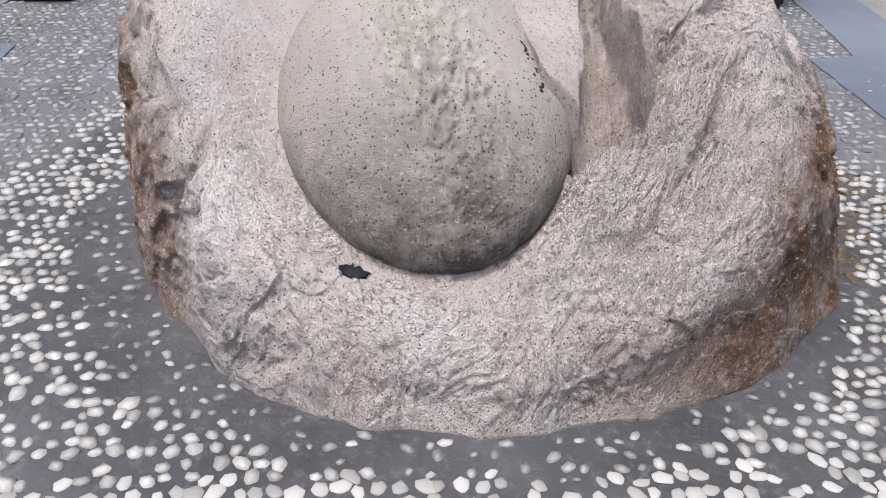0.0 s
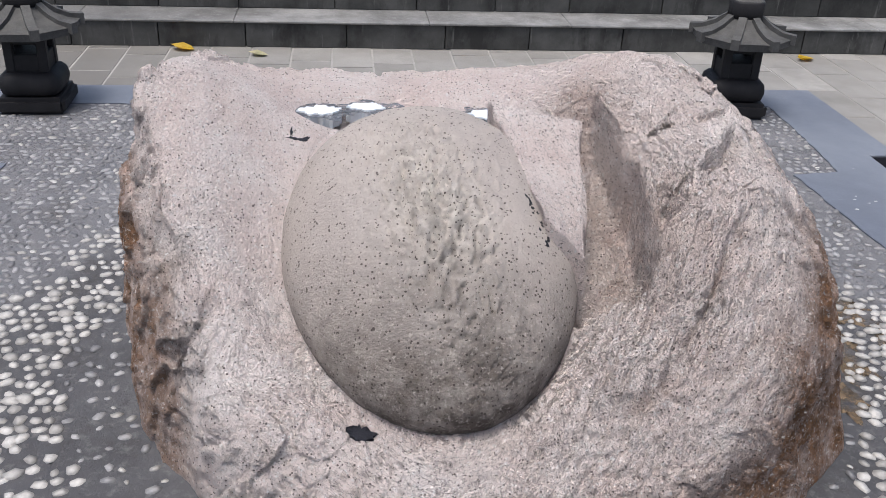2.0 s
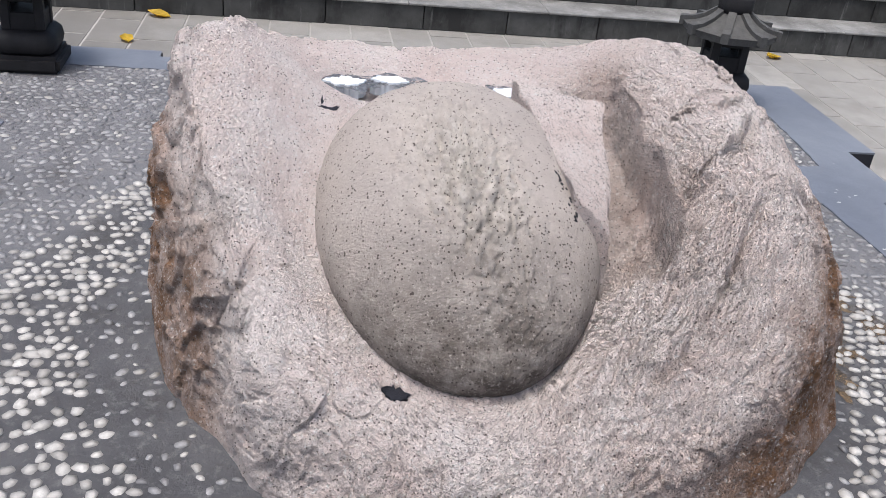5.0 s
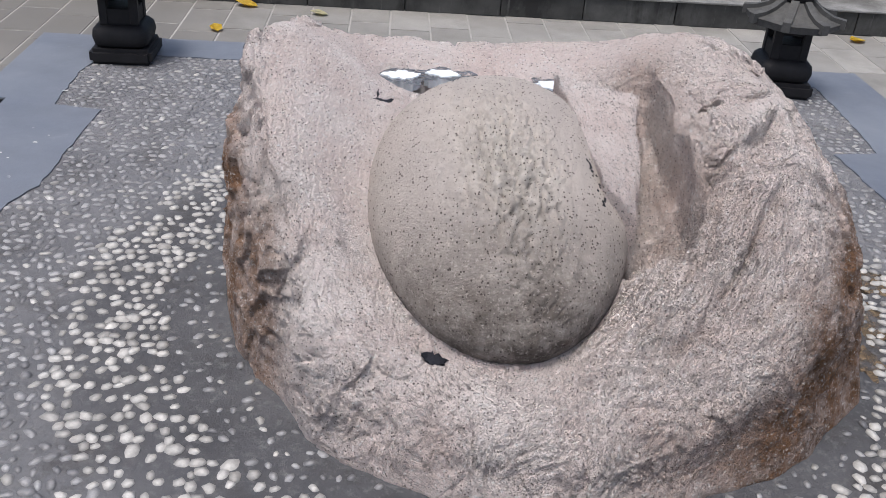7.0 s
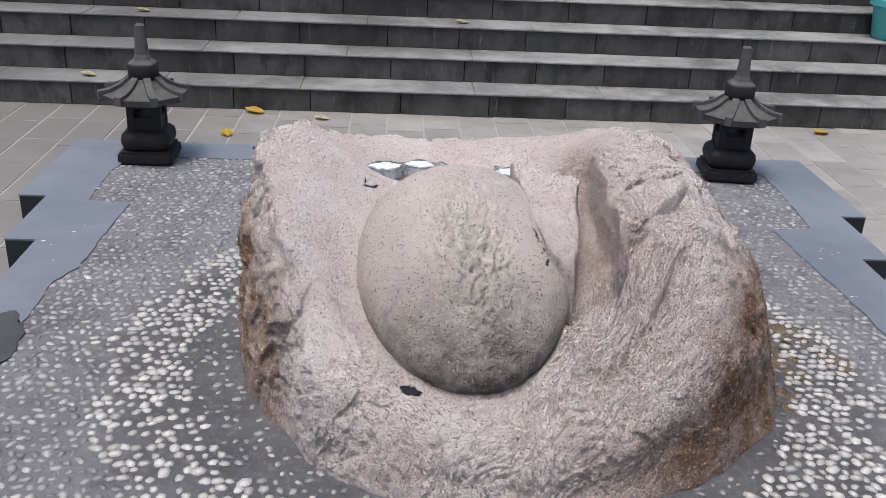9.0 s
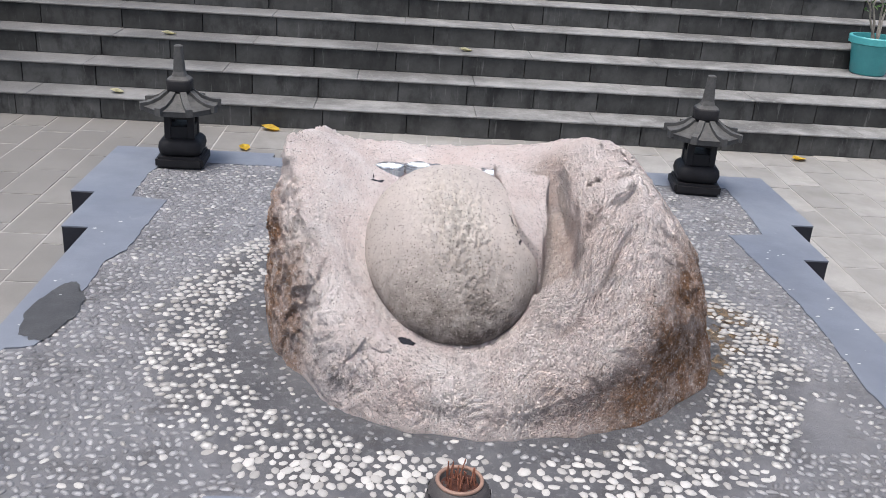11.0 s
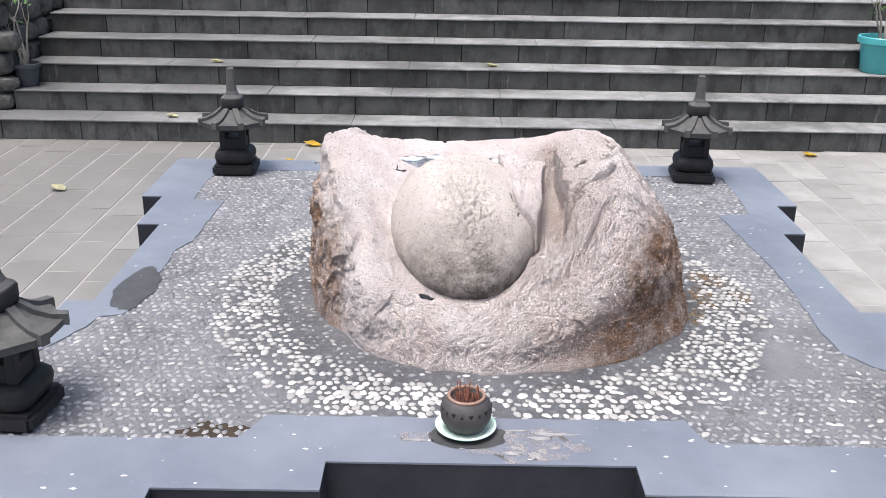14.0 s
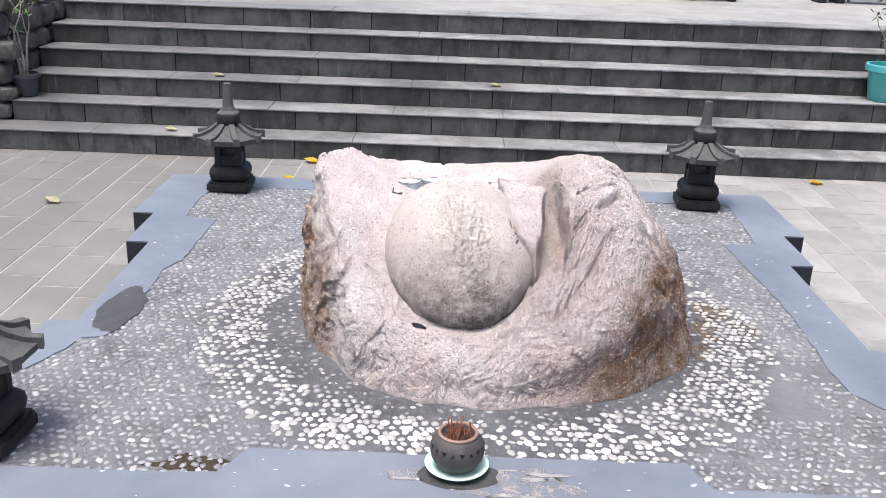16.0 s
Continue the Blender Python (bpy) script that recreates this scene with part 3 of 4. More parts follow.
def add_flow(me, co):
    """Lies along the chisel strokes: round the egg, and across them."""
    X, Y, Z = co.T
    dx, dy = X - EGG[0], (Y - EGG[1]) * 0.82
    a, r = np.arctan2(dy, dx), np.hypot(dx, dy)
    bent = a + 0.15 * np.sin(3 * a + 8 * r)
    at = me.attributes.new("flow", "FLOAT_VECTOR", "POINT")
    at.data.foreach_set("vector", np.stack([bent * 0.3, r + 0.02 * np.sin(5 * a), Z], -1).astype(np.float32).ravel())


INSET = ((0, 0.10), (30, 0.07), (60, 0.06), (100, 0.04), (135, 0.035), (160, 0.062), (178, 0.070), (192, 0.055), (208, 0.006), (225, 0.03), (245, 0.05), (270, 0.04), (290, 0.028), (310, 0.03), (330, 0.045), (345, 0.07))
ROUND = ((0, 0.16), (30, 0.11), (60, 0.07), (100, 0.05), (135, 0.02), (160, 0.014), (190, 0.012), (212, 0.02), (228, 0.09), (245, 0.14), (270, 0.13), (290, 0.075), (310, 0.07), (330, 0.11), (345, 0.15))


def boulder_mesh():
    NA, N1, N2, N3 = 1360, 300, 60, 90
    ang = np.arange(NA) / NA * 2 * np.pi
    table = lambda t: np.interp(np.degrees(ang), np.arange(721) * 0.5, np.r_[t, t[0]])
    foot = table(OUTLINE) + 0.009 * np.sin(11 * ang + 0.5) * np.sin(3 * ang) + 0.004 * np.sin(29 * ang) * np.sin(7 * ang)
    brim = foot - table(round_table(INSET, 6.0)) + 0.006 * np.sin(17 * ang) * np.sin(5 * ang + 1)
    bend = table(round_table(ROUND, 6.0))
    cos, sin = np.cos(ang), np.sin(ang)
    high = top_surface(BX + brim * cos, BY + brim * sin)
    high = np.maximum(high, 0.06)
    # three stretches from the middle outwards: the worked top, the rounded brim, the wall down to the foot
    u1 = (np.arange(1, N1 + 1) / N1)[:, None] ** 0.8
    r1 = u1 * (brim - bend)
    z1 = top_surface(BX + r1 * cos, BY + r1 * sin)
    drop = np.clip(bend / np.maximum(high, 0.05), 0.03, 0.6)
    u2 = (np.arange(1, N2 + 1) / N2)[:, None]
    ra, za = brim - bend, z1[-1]
    rc, zc = brim + (foot - brim) * drop, high * (1 - drop)
    r2 = (1 - u2) ** 2 * ra + 2 * u2 * (1 - u2) * brim + u2 ** 2 * rc
    z2 = (1 - u2) ** 2 * za + 2 * u2 * (1 - u2) * high + u2 ** 2 * zc
    own = top_surface(BX + np.minimum(r2, brim) * cos, BY + np.minimum(r2, brim) * sin)
    line = za + (high - za) * np.clip((r2 - ra) / np.maximum(brim - ra, 1e-4), 0, 1)
    z2 = z2 + (own - line) * (1 - u2) ** 1.5
    u3 = (np.arange(1, N3 + 1) / N3)[:, None]
    r3, z3 = rc + (foot - rc) * u3, zc * (1 - u3)
    deg = np.degrees(ang) % 360
    near = lambda c, w: np.exp(-0.5 * (np.minimum(np.abs(deg - c), 360 - np.abs(deg - c)) / w) ** 2)
    r3 = r3 - np.sin(np.pi * u3) * (0.010 * near(303, 20) + 0.006 * near(335, 14)) + np.sin(np.pi * u3) * 0.02 * near(165, 22)
    r, z = np.vstack([r1, r2, r3]), np.vstack([z1, z2, z3])
    p = np.stack([BX + r * cos, BY + r * sin, z], -1)
    NR = len(r)
    side = np.vstack([np.zeros_like(r1), np.broadcast_to(u2, r2.shape), np.ones_like(r3)])
    foot_fade = np.vstack([np.ones_like(r1), np.ones_like(r2), np.broadcast_to(1 - 0.8 * u3 ** 3, r3.shape)])
    du, dv = np.gradient(p, axis=0), (np.roll(p, -1, 1) - np.roll(p, 1, 1)) / 2
    nrm = np.cross(du, dv)
    nrm /= np.maximum(np.linalg.norm(nrm, axis=-1, keepdims=True), 1e-9)
    nrm *= np.sign((nrm * np.stack([cos + 0 * r, sin + 0 * r, 1.2 + 0 * r], -1)).sum(-1))[..., None]
    x, y = p[..., 0], p[..., 1]
    inset = brim - r
    left, rear, right = near(185, 34) * (deg < 232), near(128, 26), near(15, 40)
    crag = np.clip(left * step01(0.0, 0.35, side) + 0.3 * left * step01(0.03, 0.0, inset) + 0.7 * rear * step01(0.07, 0.0, inset) + 0.55 * right * step01(0.16, 0.04, inset)
                   + 0.55 * bell(x, y, 0.43, 0.99, 0.07, 0.11) + 0.35 * near(318, 26) * side + 0.15 * near(230, 15) * side, 0, 1)
    smooth = np.clip(0.92 * bell(x, y, -0.31, 1.02, 0.13, 0.2) + 0.85 * bell(x, y, 0.0, 1.28, 0.3, 0.09) + 0.5 * bell(x, y, 0.24, 0.9, 0.04, 0.14), 0, 0.95)
    worked = (1 - smooth) * (1 - 0.6 * crag)
    warp = np.stack([perlin(p * 9), perlin(p * 9 + 31), perlin(p * 9 + 57)], -1)
    d = 0.010 * octaves(p * 4.5, 2) + 0.004 * octaves(p * 14, 3)
    m = crag > 0.02
    pm, wm = p[m], warp[m]
    d[m] += crag[m] * (0.017 * flakes(pm * (7.5, 7.5, 5.0) + 0.9 * wm) + 0.010 * flakes(pm * (19, 19, 12) + 1.2 * wm) + 0.0045 * flakes(pm * 44 + wm) + 0.008 * octaves(pm * 16, 4, 0.6))
    # strokes of the point chisel, laid round the egg
    ex, ey = x - EGG[0], (y - EGG[1]) * 0.82
    a, q = np.arctan2(ey, ex), np.hypot(ex, ey)
    lay = np.stack([np.cos(a) * 3.2, np.sin(a) * 3.2, q * 16], -1) + 0.6 * warp
    d += worked * (0.006 * (np.minimum(0.35, 2 * np.abs(perlin(lay * 2.6))) - 0.2) + 0.016 * (np.minimum(0.3, 2 * np.abs(perlin(lay * 5.4))) - 0.18) + 0.002 * octaves(p * 62, 2))
    # rough chips under the front brim and along the ridge
    rough = np.clip(near(270, 42) * side + 0.8 * bell(x, y, 0.36, 1.08, 0.06, 0.13), 0, 1)
    m = rough > 0.02
    pm, wm = p[m], warp[m]
    d[m] += rough[m] * (0.004 * flakes(pm * (30, 30, 15) + wm) + 0.006 * octaves(pm * (40, 40, 18), 3, 0.6))
    out = (p + nrm * (d * foot_fade)[..., None]).reshape(-1, 3)
    worked = worked.reshape(-1)
    middle = float(top_surface(np.array([BX]), np.array([BY]))[0])
    verts = [(BX, BY, middle)] + out.tolist()
    faces = [(0, 1 + k, 1 + (k + 1) % NA) for k in range(NA)]
    k = np.arange(NA)
    for n in range(NR - 1):
        a, b = 1 + n * NA, 1 + (n + 1) * NA
        faces += np.stack([a + k, b + k, b + (k + 1) % NA, a + (k + 1) % NA], -1).tolist()
    # skirt under the surface of the bed
    base = len(verts)
    verts += [(v[0], v[1], -0.03) for v in out[-NA:]]
    a = 1 + (NR - 1) * NA
    faces += [(a + n, base + n, base + (n + 1) % NA, a + (n + 1) % NA) for n in range(NA)]
    me = bpy.data.meshes.new("stone_body")
    me.from_pydata(verts, [], faces)
    for f in me.polygons:
        f.use_smooth = True
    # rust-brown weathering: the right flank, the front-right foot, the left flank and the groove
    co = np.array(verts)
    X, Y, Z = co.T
    rust_shade = 1.2 * np.exp(-0.5 * (((X - 0.64) / 0.13) ** 2 + ((Y - 0.68) / 0.18) ** 2)) * step01(0.42, 0.22, Z)
    rust_shade += 0.85 * np.exp(-0.5 * (((X - 0.45) / 0.17) ** 2 + ((Y - 0.47) / 0.08) ** 2)) * step01(0.22, 0.09, Z)
    rust_shade += 1.1 * step01(-0.47, -0.53, X) * step01(0.8, 1.0, Y) * step01(0.5, 0.3, Z) + 0.75 * step01(-0.37, -0.45, X) * step01(0.40, 0.2, Z)
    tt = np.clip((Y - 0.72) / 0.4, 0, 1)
    rust_shade += 0.42 * np.exp(-0.5 * (((X - 0.268 + 0.02 * tt) / 0.038) ** 2 + ((Y - 0.72 - 0.4 * tt) / 0.05) ** 2))
    # brown of the hollows along the broken edges, with their shade painted in
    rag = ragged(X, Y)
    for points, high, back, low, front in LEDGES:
        rust_shade += 12 * max(low, 0.016) * ledge(X + rag, Y - rag, points[::-1], 0.0, 0.02, -1.0, 0.6 * front)
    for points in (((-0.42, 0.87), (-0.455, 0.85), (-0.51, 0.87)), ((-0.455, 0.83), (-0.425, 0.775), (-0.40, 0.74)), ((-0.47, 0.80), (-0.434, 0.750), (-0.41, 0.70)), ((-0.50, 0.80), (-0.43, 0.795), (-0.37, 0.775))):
        rust_shade -= 0.12 * seam(X, Y, points, 0.012, 1.0)
    rust_shade += 1.1 * step01(0.34, 0.58, X) * step01(0.45, 0.16, Z)
    at = me.attributes.new("rust_shade", "FLOAT", "POINT")
    at.data.foreach_set("value", np.clip(rust_shade, 0, 1).astype(np.float32))
    add_flow(me, co)
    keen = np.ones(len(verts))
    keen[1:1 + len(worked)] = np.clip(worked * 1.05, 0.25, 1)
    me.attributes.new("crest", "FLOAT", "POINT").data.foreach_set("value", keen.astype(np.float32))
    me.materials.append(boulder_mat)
    return me


BACK_BY = 0.025
SEAT = Matrix.Translation((-BX, -BY, -BED))
boulder = tagged(empty("carved_boulder", BX, BY + BACK_BY, BED), "pale pinkish carved boulder holding an egg-shaped stone, brown-stained flank", "boulder")
body = new("stone_body", boulder_mesh())
body.parent = boulder
body.matrix_parent_inverse = SEAT


def egg_mesh():
    bm = bmesh.new()
    bmesh.ops.create_icosphere(bm, subdivisions=7, radius=1.0)
    tilt = Matrix.Rotation(math.atan(SLOPE), 4, "X")
    rust_shade = bm.verts.layers.float.new("rust_shade")
    crest = bm.verts.layers.float.new("crest")
    for v in bm.verts:
        x, y, z = v.co
        w = 1 + 0.05 * y - 0.08 * max(0.0, x) ** 2 * min(1.0, max(0.0, (y + 0.6) / 0.9))
        p = Vector((x * 0.238 * w, y * 0.312, z * 0.152))
        patch = math.exp(-0.5 * (((x + 0.05 + 0.18 * y) / 0.23) ** 2 + ((y + 0.06) / 0.42) ** 2)) if z > 0 else 0
        d = 0.0015 * noise.fractal(p * 20, 1.0, 2.0, 3)
        if patch > 0.02:
            q = Vector((p.x * 70, p.y * 34, p.z * 34)) + noise.noise_vector(p * 30) * 0.8
            d += patch * (0.004 + 0.014 * noise.noise(q * 0.8) + 0.022 * noise.noise(q * 1.9) + 0.015 * noise.noise(q * 4.3) - 0.012 * max(0.0, noise.noise(p * 16)))
        v[crest] = 0.12 + 0.85 * patch
        # Shade on the egg's lower end and left side, painted in as brown.
        v[rust_shade] = 0.05 * patch + 1.3 * max(0.0, -y - 0.18) + 0.35 * max(0.0, -x - 0.5)
        v.co = p + Vector((x, y, z)) * d
    bmesh.ops.transform(bm, matrix=Matrix.Translation((EGG[0], EGG[1], 0.18 + SLOPE * (EGG[1] - 0.58))) @ tilt @ Matrix.Rotation(radians(3), 4, "Z"), verts=bm.verts[:])
    return bm


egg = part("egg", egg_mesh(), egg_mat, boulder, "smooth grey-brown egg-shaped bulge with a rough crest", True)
egg.matrix_parent_inverse = SEAT
at = egg.data.attributes.new("flow", "FLOAT_VECTOR", "POINT")
at.data.foreach_set("vector", (np.array([v.co[:] for v in egg.data.vertices])[:, [1, 0, 2]] * (0.55, 0.85, 0.6)).astype(np.float32).ravel())


def puddle(x, y, z, rx, ry, seed):
    bm = bmesh.new()
    vs = []
    for k in range(48):
        a = 2 * math.pi * k / 48
        r = 1 + 0.35 * noise.noise(Vector((math.cos(a) * 1.3 + seed, math.sin(a) * 1.3, seed))) + 0.45 * noise.noise(Vector((math.cos(a) * 4 + seed, math.sin(a) * 4, seed + 7)))
        vs.append(bm.verts.new((x + rx * r * math.cos(a), y + ry * r * math.sin(a), z)))
    bm.faces.new(vs)
    ext = bmesh.ops.extrude_face_region(bm, geom=bm.faces[:])
    bmesh.ops.translate(bm, verts=[v for v in ext["geom"] if isinstance(v, bmesh.types.BMVert)], vec=(0, 0, -0.03))
    bmesh.ops.recalc_face_normals(bm, faces=bm.faces[:])
    pool = tagged(part("puddle", bm, water_mat), "rain water in a dark-rimmed hollow of the boulder, painted pale with sky reflection", "puddle", "puddles in the boulder")
    rim = bmesh.new()
    vs = []
    for k in range(56):
        a = 2 * math.pi * k / 56
        r = 2.0 + 1.1 * noise.noise(Vector((math.cos(a) * 2.6 + seed, math.sin(a) * 2.6, seed + 3)))
        vs.append(rim.verts.new((x + rx * r * math.cos(a), y + ry * r * math.sin(a), z - 0.003)))
    rim.faces.new(vs)
    bmesh.ops.triangulate(rim, faces=rim.faces[:])
    part("dirt_rim", rim, wet_rim_mat, pool, "dark dirt round the water")
    pool.matrix_world = Matrix.Translation((0, BACK_BY, 0))
    return pool


BODY = np.array([v.co[:] for v in body.data.vertices])


puddle(-0.215, 1.207, 0.424, 0.038, 0.022, 1.0)
puddle(-0.128, 1.222, 0.426, 0.034, 0.018, 2.5)
puddle(0.092, 1.178, 0.428, 0.030, 0.022, 4.0)


def dark_mark(name, label, x, y, rx, ry, turn, lift, seed, parent, co):
    """A small ragged black plate lying on the stone: a crack, or painted shade inside a small hole."""
    d = np.hypot(co[:, 0] - x, co[:, 1] - y)
    near_by = co[np.argsort(d)[:400]]
    near_by = near_by[near_by[:, 2] > near_by[:, 2].max() - 0.08]
    fit = np.linalg.lstsq(np.c_[near_by[:, :2], np.ones(len(near_by))], near_by[:, 2], rcond=None)[0]
    bm = bmesh.new()
    vs = []
    c, s = math.cos(radians(turn)), math.sin(radians(turn))
    for k in range(40):
        a = 2 * math.pi * k / 40
        r = max(0.25, 1 + 1.1 * noise.noise(Vector((math.cos(a) * 4.5 + seed, math.sin(a) * 4.5, seed))))
        u, v = rx * r * math.cos(a), ry * r * math.sin(a)
        px, py = x + u * c - v * s, y + u * s + v * c
        vs.append(bm.verts.new((px, py, fit[0] * px + fit[1] * py + fit[2] + lift)))
    bm.faces.new(vs)
    bmesh.ops.triangulate(bm, faces=bm.faces[:])
    ext = bmesh.ops.extrude_face_region(bm, geom=bm.faces[:])
    bmesh.ops.translate(bm, verts=[v for v in ext["geom"] if isinstance(v, bmesh.types.BMVert)], vec=(0, 0, -0.02))
    bmesh.ops.recalc_face_normals(bm, faces=bm.faces[:])
    ob = part(name, bm, black_mat, parent, label)
    ob.matrix_parent_inverse = SEAT
    return ob


EGG_CO = np.array([v.co[:] for v in egg.data.vertices])
EGG_CO = EGG_CO[EGG_CO[:, 2] > 0.2]
# Shade inside the chipped hole, painted as a black plate.
dark_mark("pit", "chipped pit, its dark inside painted as a black plate", -0.150, 0.590, 0.018, 0.013, 20, 0.009, 1.0, boulder, BODY)
k = random.Random(14)
for i in range(16):
    v = i / 15
    dark_mark("crack", "ragged dark crack", 0.114 + 0.016 * v + k.uniform(-0.010, 0.010), 0.832 - 0.07 * v, 0.0012 + 0.0008 * k.random(), k.uniform(0.0015, 0.0035), k.uniform(-60, 60), 0.0032, 3.0 + i, boulder, EGG_CO)
for x, y, rx, turn, k in ((-0.250, 1.068, 0.013, 22, 2.0), (-0.260, 1.076, 0.007, 85, 8.0), (-0.236, 1.076, 0.008, 45, 5.0)):
    dark_mark("crack", "ragged dark crack", x, y, rx, 0.002, turn, 0.0012, k, boulder, BODY)
dark_mark("crack", "ragged dark crack", 0.085, 1.205, 0.022, 0.004, -35, 0.004, 4.0, boulder, BODY)


def broken_slab():
    """The flat broken shoulder between egg and groove."""
    corners = [Vector(c) for c in ((0.080, 1.11, 0.480), (0.230, 1.03, 0.474), (0.190, 0.765, 0.350), (0.124, 0.785, 0.416))]
    bm = bmesh.new()
    n = 40
    grid = []
    for i in range(n + 1):
        row = []
        for j in range(n + 1):
            u, v = i / n, j / n
            p = corners[0].lerp(corners[1], v).lerp(corners[3].lerp(corners[2], v), u)
            edge = min(u, v, 1 - u, 1 - v)
            out = Vector((0.009 * noise.noise(p * 22), 0.009 * noise.noise(p * 22 + Vector((5, 0, 0))), 0)) if edge < 0.01 else Vector()
            drop = 0.006 * max(0.0, 1 - edge / 0.05) ** 2
            row.append(bm.verts.new(p + out + Vector((0, 0, 0.0045 * noise.fractal(p * 60, 0.7, 2.1, 3) - drop))))
        grid.append(row)
    for i in range(n):
        for j in range(n):
            bm.faces.new((grid[i][j], grid[i + 1][j], grid[i + 1][j + 1], grid[i][j + 1]))
    ext = bmesh.ops.extrude_edge_only(bm, edges=[e for e in bm.edges if e.is_boundary])
    bmesh.ops.translate(bm, verts=[v for v in ext["geom"] if isinstance(v, bmesh.types.BMVert)], vec=(0.006, 0.0, -0.12))
    bmesh.ops.recalc_face_normals(bm, faces=bm.faces[:])
    return bm


slab = part("broken_slab", broken_slab(), boulder_mat, boulder, "flat broken shoulder of pale stone beside the egg")
slab.matrix_parent_inverse = SEAT
add_flow(slab.data, np.array([v.co[:] for v in slab.data.vertices]))
slab.data.attributes.new("crest", "FLOAT", "POINT").data.foreach_set("value", np.full(len(slab.data.vertices), 0.8, np.float32))


# ---- stone lanterns ----
def lantern():
    top = tagged(empty("stone_lantern", 0, 0, 0), "small black stone lantern with a flared ribbed roof", "lantern", "lanterns at the plinth's corners")
    b = box(-0.1, 0.1, -0.1, 0.1, 0, 0.052, 0.012, 2)
    part("base", b, lantern_mat, top)
    part("bulged_tier", rings([(0.070, 0.05), (0.086, 0.062), (0.092, 0.085), (0.088, 0.108), (0.074, 0.122), (0.062, 0.126)], 32, 0.8), lantern_mat, top, smooth=True)
    # light chamber: four corner posts round an open middle
    for sx in (-1, 1):
        for sy in (-1, 1):
            part("post", box(sx * 0.062 if sx < 0 else 0.034, -0.034 if sx < 0 else 0.062, sy * 0.062 if sy < 0 else 0.034, -0.034 if sy < 0 else 0.062, 0.124, 0.235, 0.003), lantern_mat, top)
    part("sill", box(-0.058, 0.058, -0.058, 0.058, 0.122, 0.178, 0.003), lantern_mat, top)
    part("lintel", box(-0.058, 0.058, -0.058, 0.058, 0.207, 0.24, 0.003), lantern_mat, top)
    # flared roof with eight sides
    bm = bmesh.new()
    prof = [(0.065, 0.232), (0.152, 0.238), (0.160, 0.262), (0.125, 0.270), (0.090, 0.286), (0.058, 0.312), (0.045, 0.320)]
    loops = []
    for r, z in prof:
        loops.append([bm.verts.new((r * math.cos(radians(22.5 + 45 * k)), r * math.sin(radians(22.5 + 45 * k)), z)) for k in range(8)])
    for a, c in zip(loops, loops[1:]):
        for k in range(8):
            bm.faces.new((a[k], a[(k + 1) % 8], c[(k + 1) % 8], c[k]))
    bm.faces.new(list(reversed(loops[0])))
    bm.faces.new(loops[-1])
    roof = part("roof", bm, lantern_roof_mat, top, "grey weathered ribbed roof")
    for k in range(8):
        rib = bmesh.new()
        a = radians(22.5 + 45 * k)
        c, s = math.cos(a), math.sin(a)
        sect = []
        for (r, z) in ((0.168, 0.244), (0.168, 0.276), (0.128, 0.281), (0.092, 0.297), (0.056, 0.324), (0.05, 0.309), (0.09, 0.275), (0.12, 0.256)):
            sect.append((r, z))
        lo = [rib.verts.new((r * c - 0.013 * s, r * s + 0.013 * c, z)) for r, z in sect]
        hi = [rib.verts.new((r * c + 0.013 * s, r * s - 0.013 * c, z)) for r, z in sect]
        rib.faces.new(lo)
        rib.faces.new(list(reversed(hi)))
        for i in range(len(sect)):
            j = (i + 1) % len(sect)
            rib.faces.new((lo[j], lo[i], hi[i], hi[j]))
        bmesh.ops.recalc_face_normals(rib, faces=rib.faces[:])
        part("rib", rib, lantern_roof_mat, roof)
    part("neck", rings([(0.043, 0.312), (0.049, 0.318), (0.052, 0.330), (0.053, 0.364), (0.049, 0.371)], 28, 0.25), lantern_mat, top, smooth=True)
    part("finial", rings([(0.049, 0.370), (0.044, 0.374), (0.031, 0.383), (0.024, 0.402), (0.021, 0.44), (0.018, 0.480), (0.017, 0.505), (0.012, 0.509)], 24, 0.3), lantern_roof_mat, top, "grey worn tapering finial")
    return top


first = lantern()
first.matrix_world = pose(-1.125, 2.485, BED, 0, 0, 2)
copy_thing(first, pose(1.115, 2.475, BED, 0, 0, -6))
copy_thing(first, pose(-1.23, 0.20, BED, 0, 0, -4))
copy_thing(first, pose(1.25, 0.22, BED, 0, 0, 5))


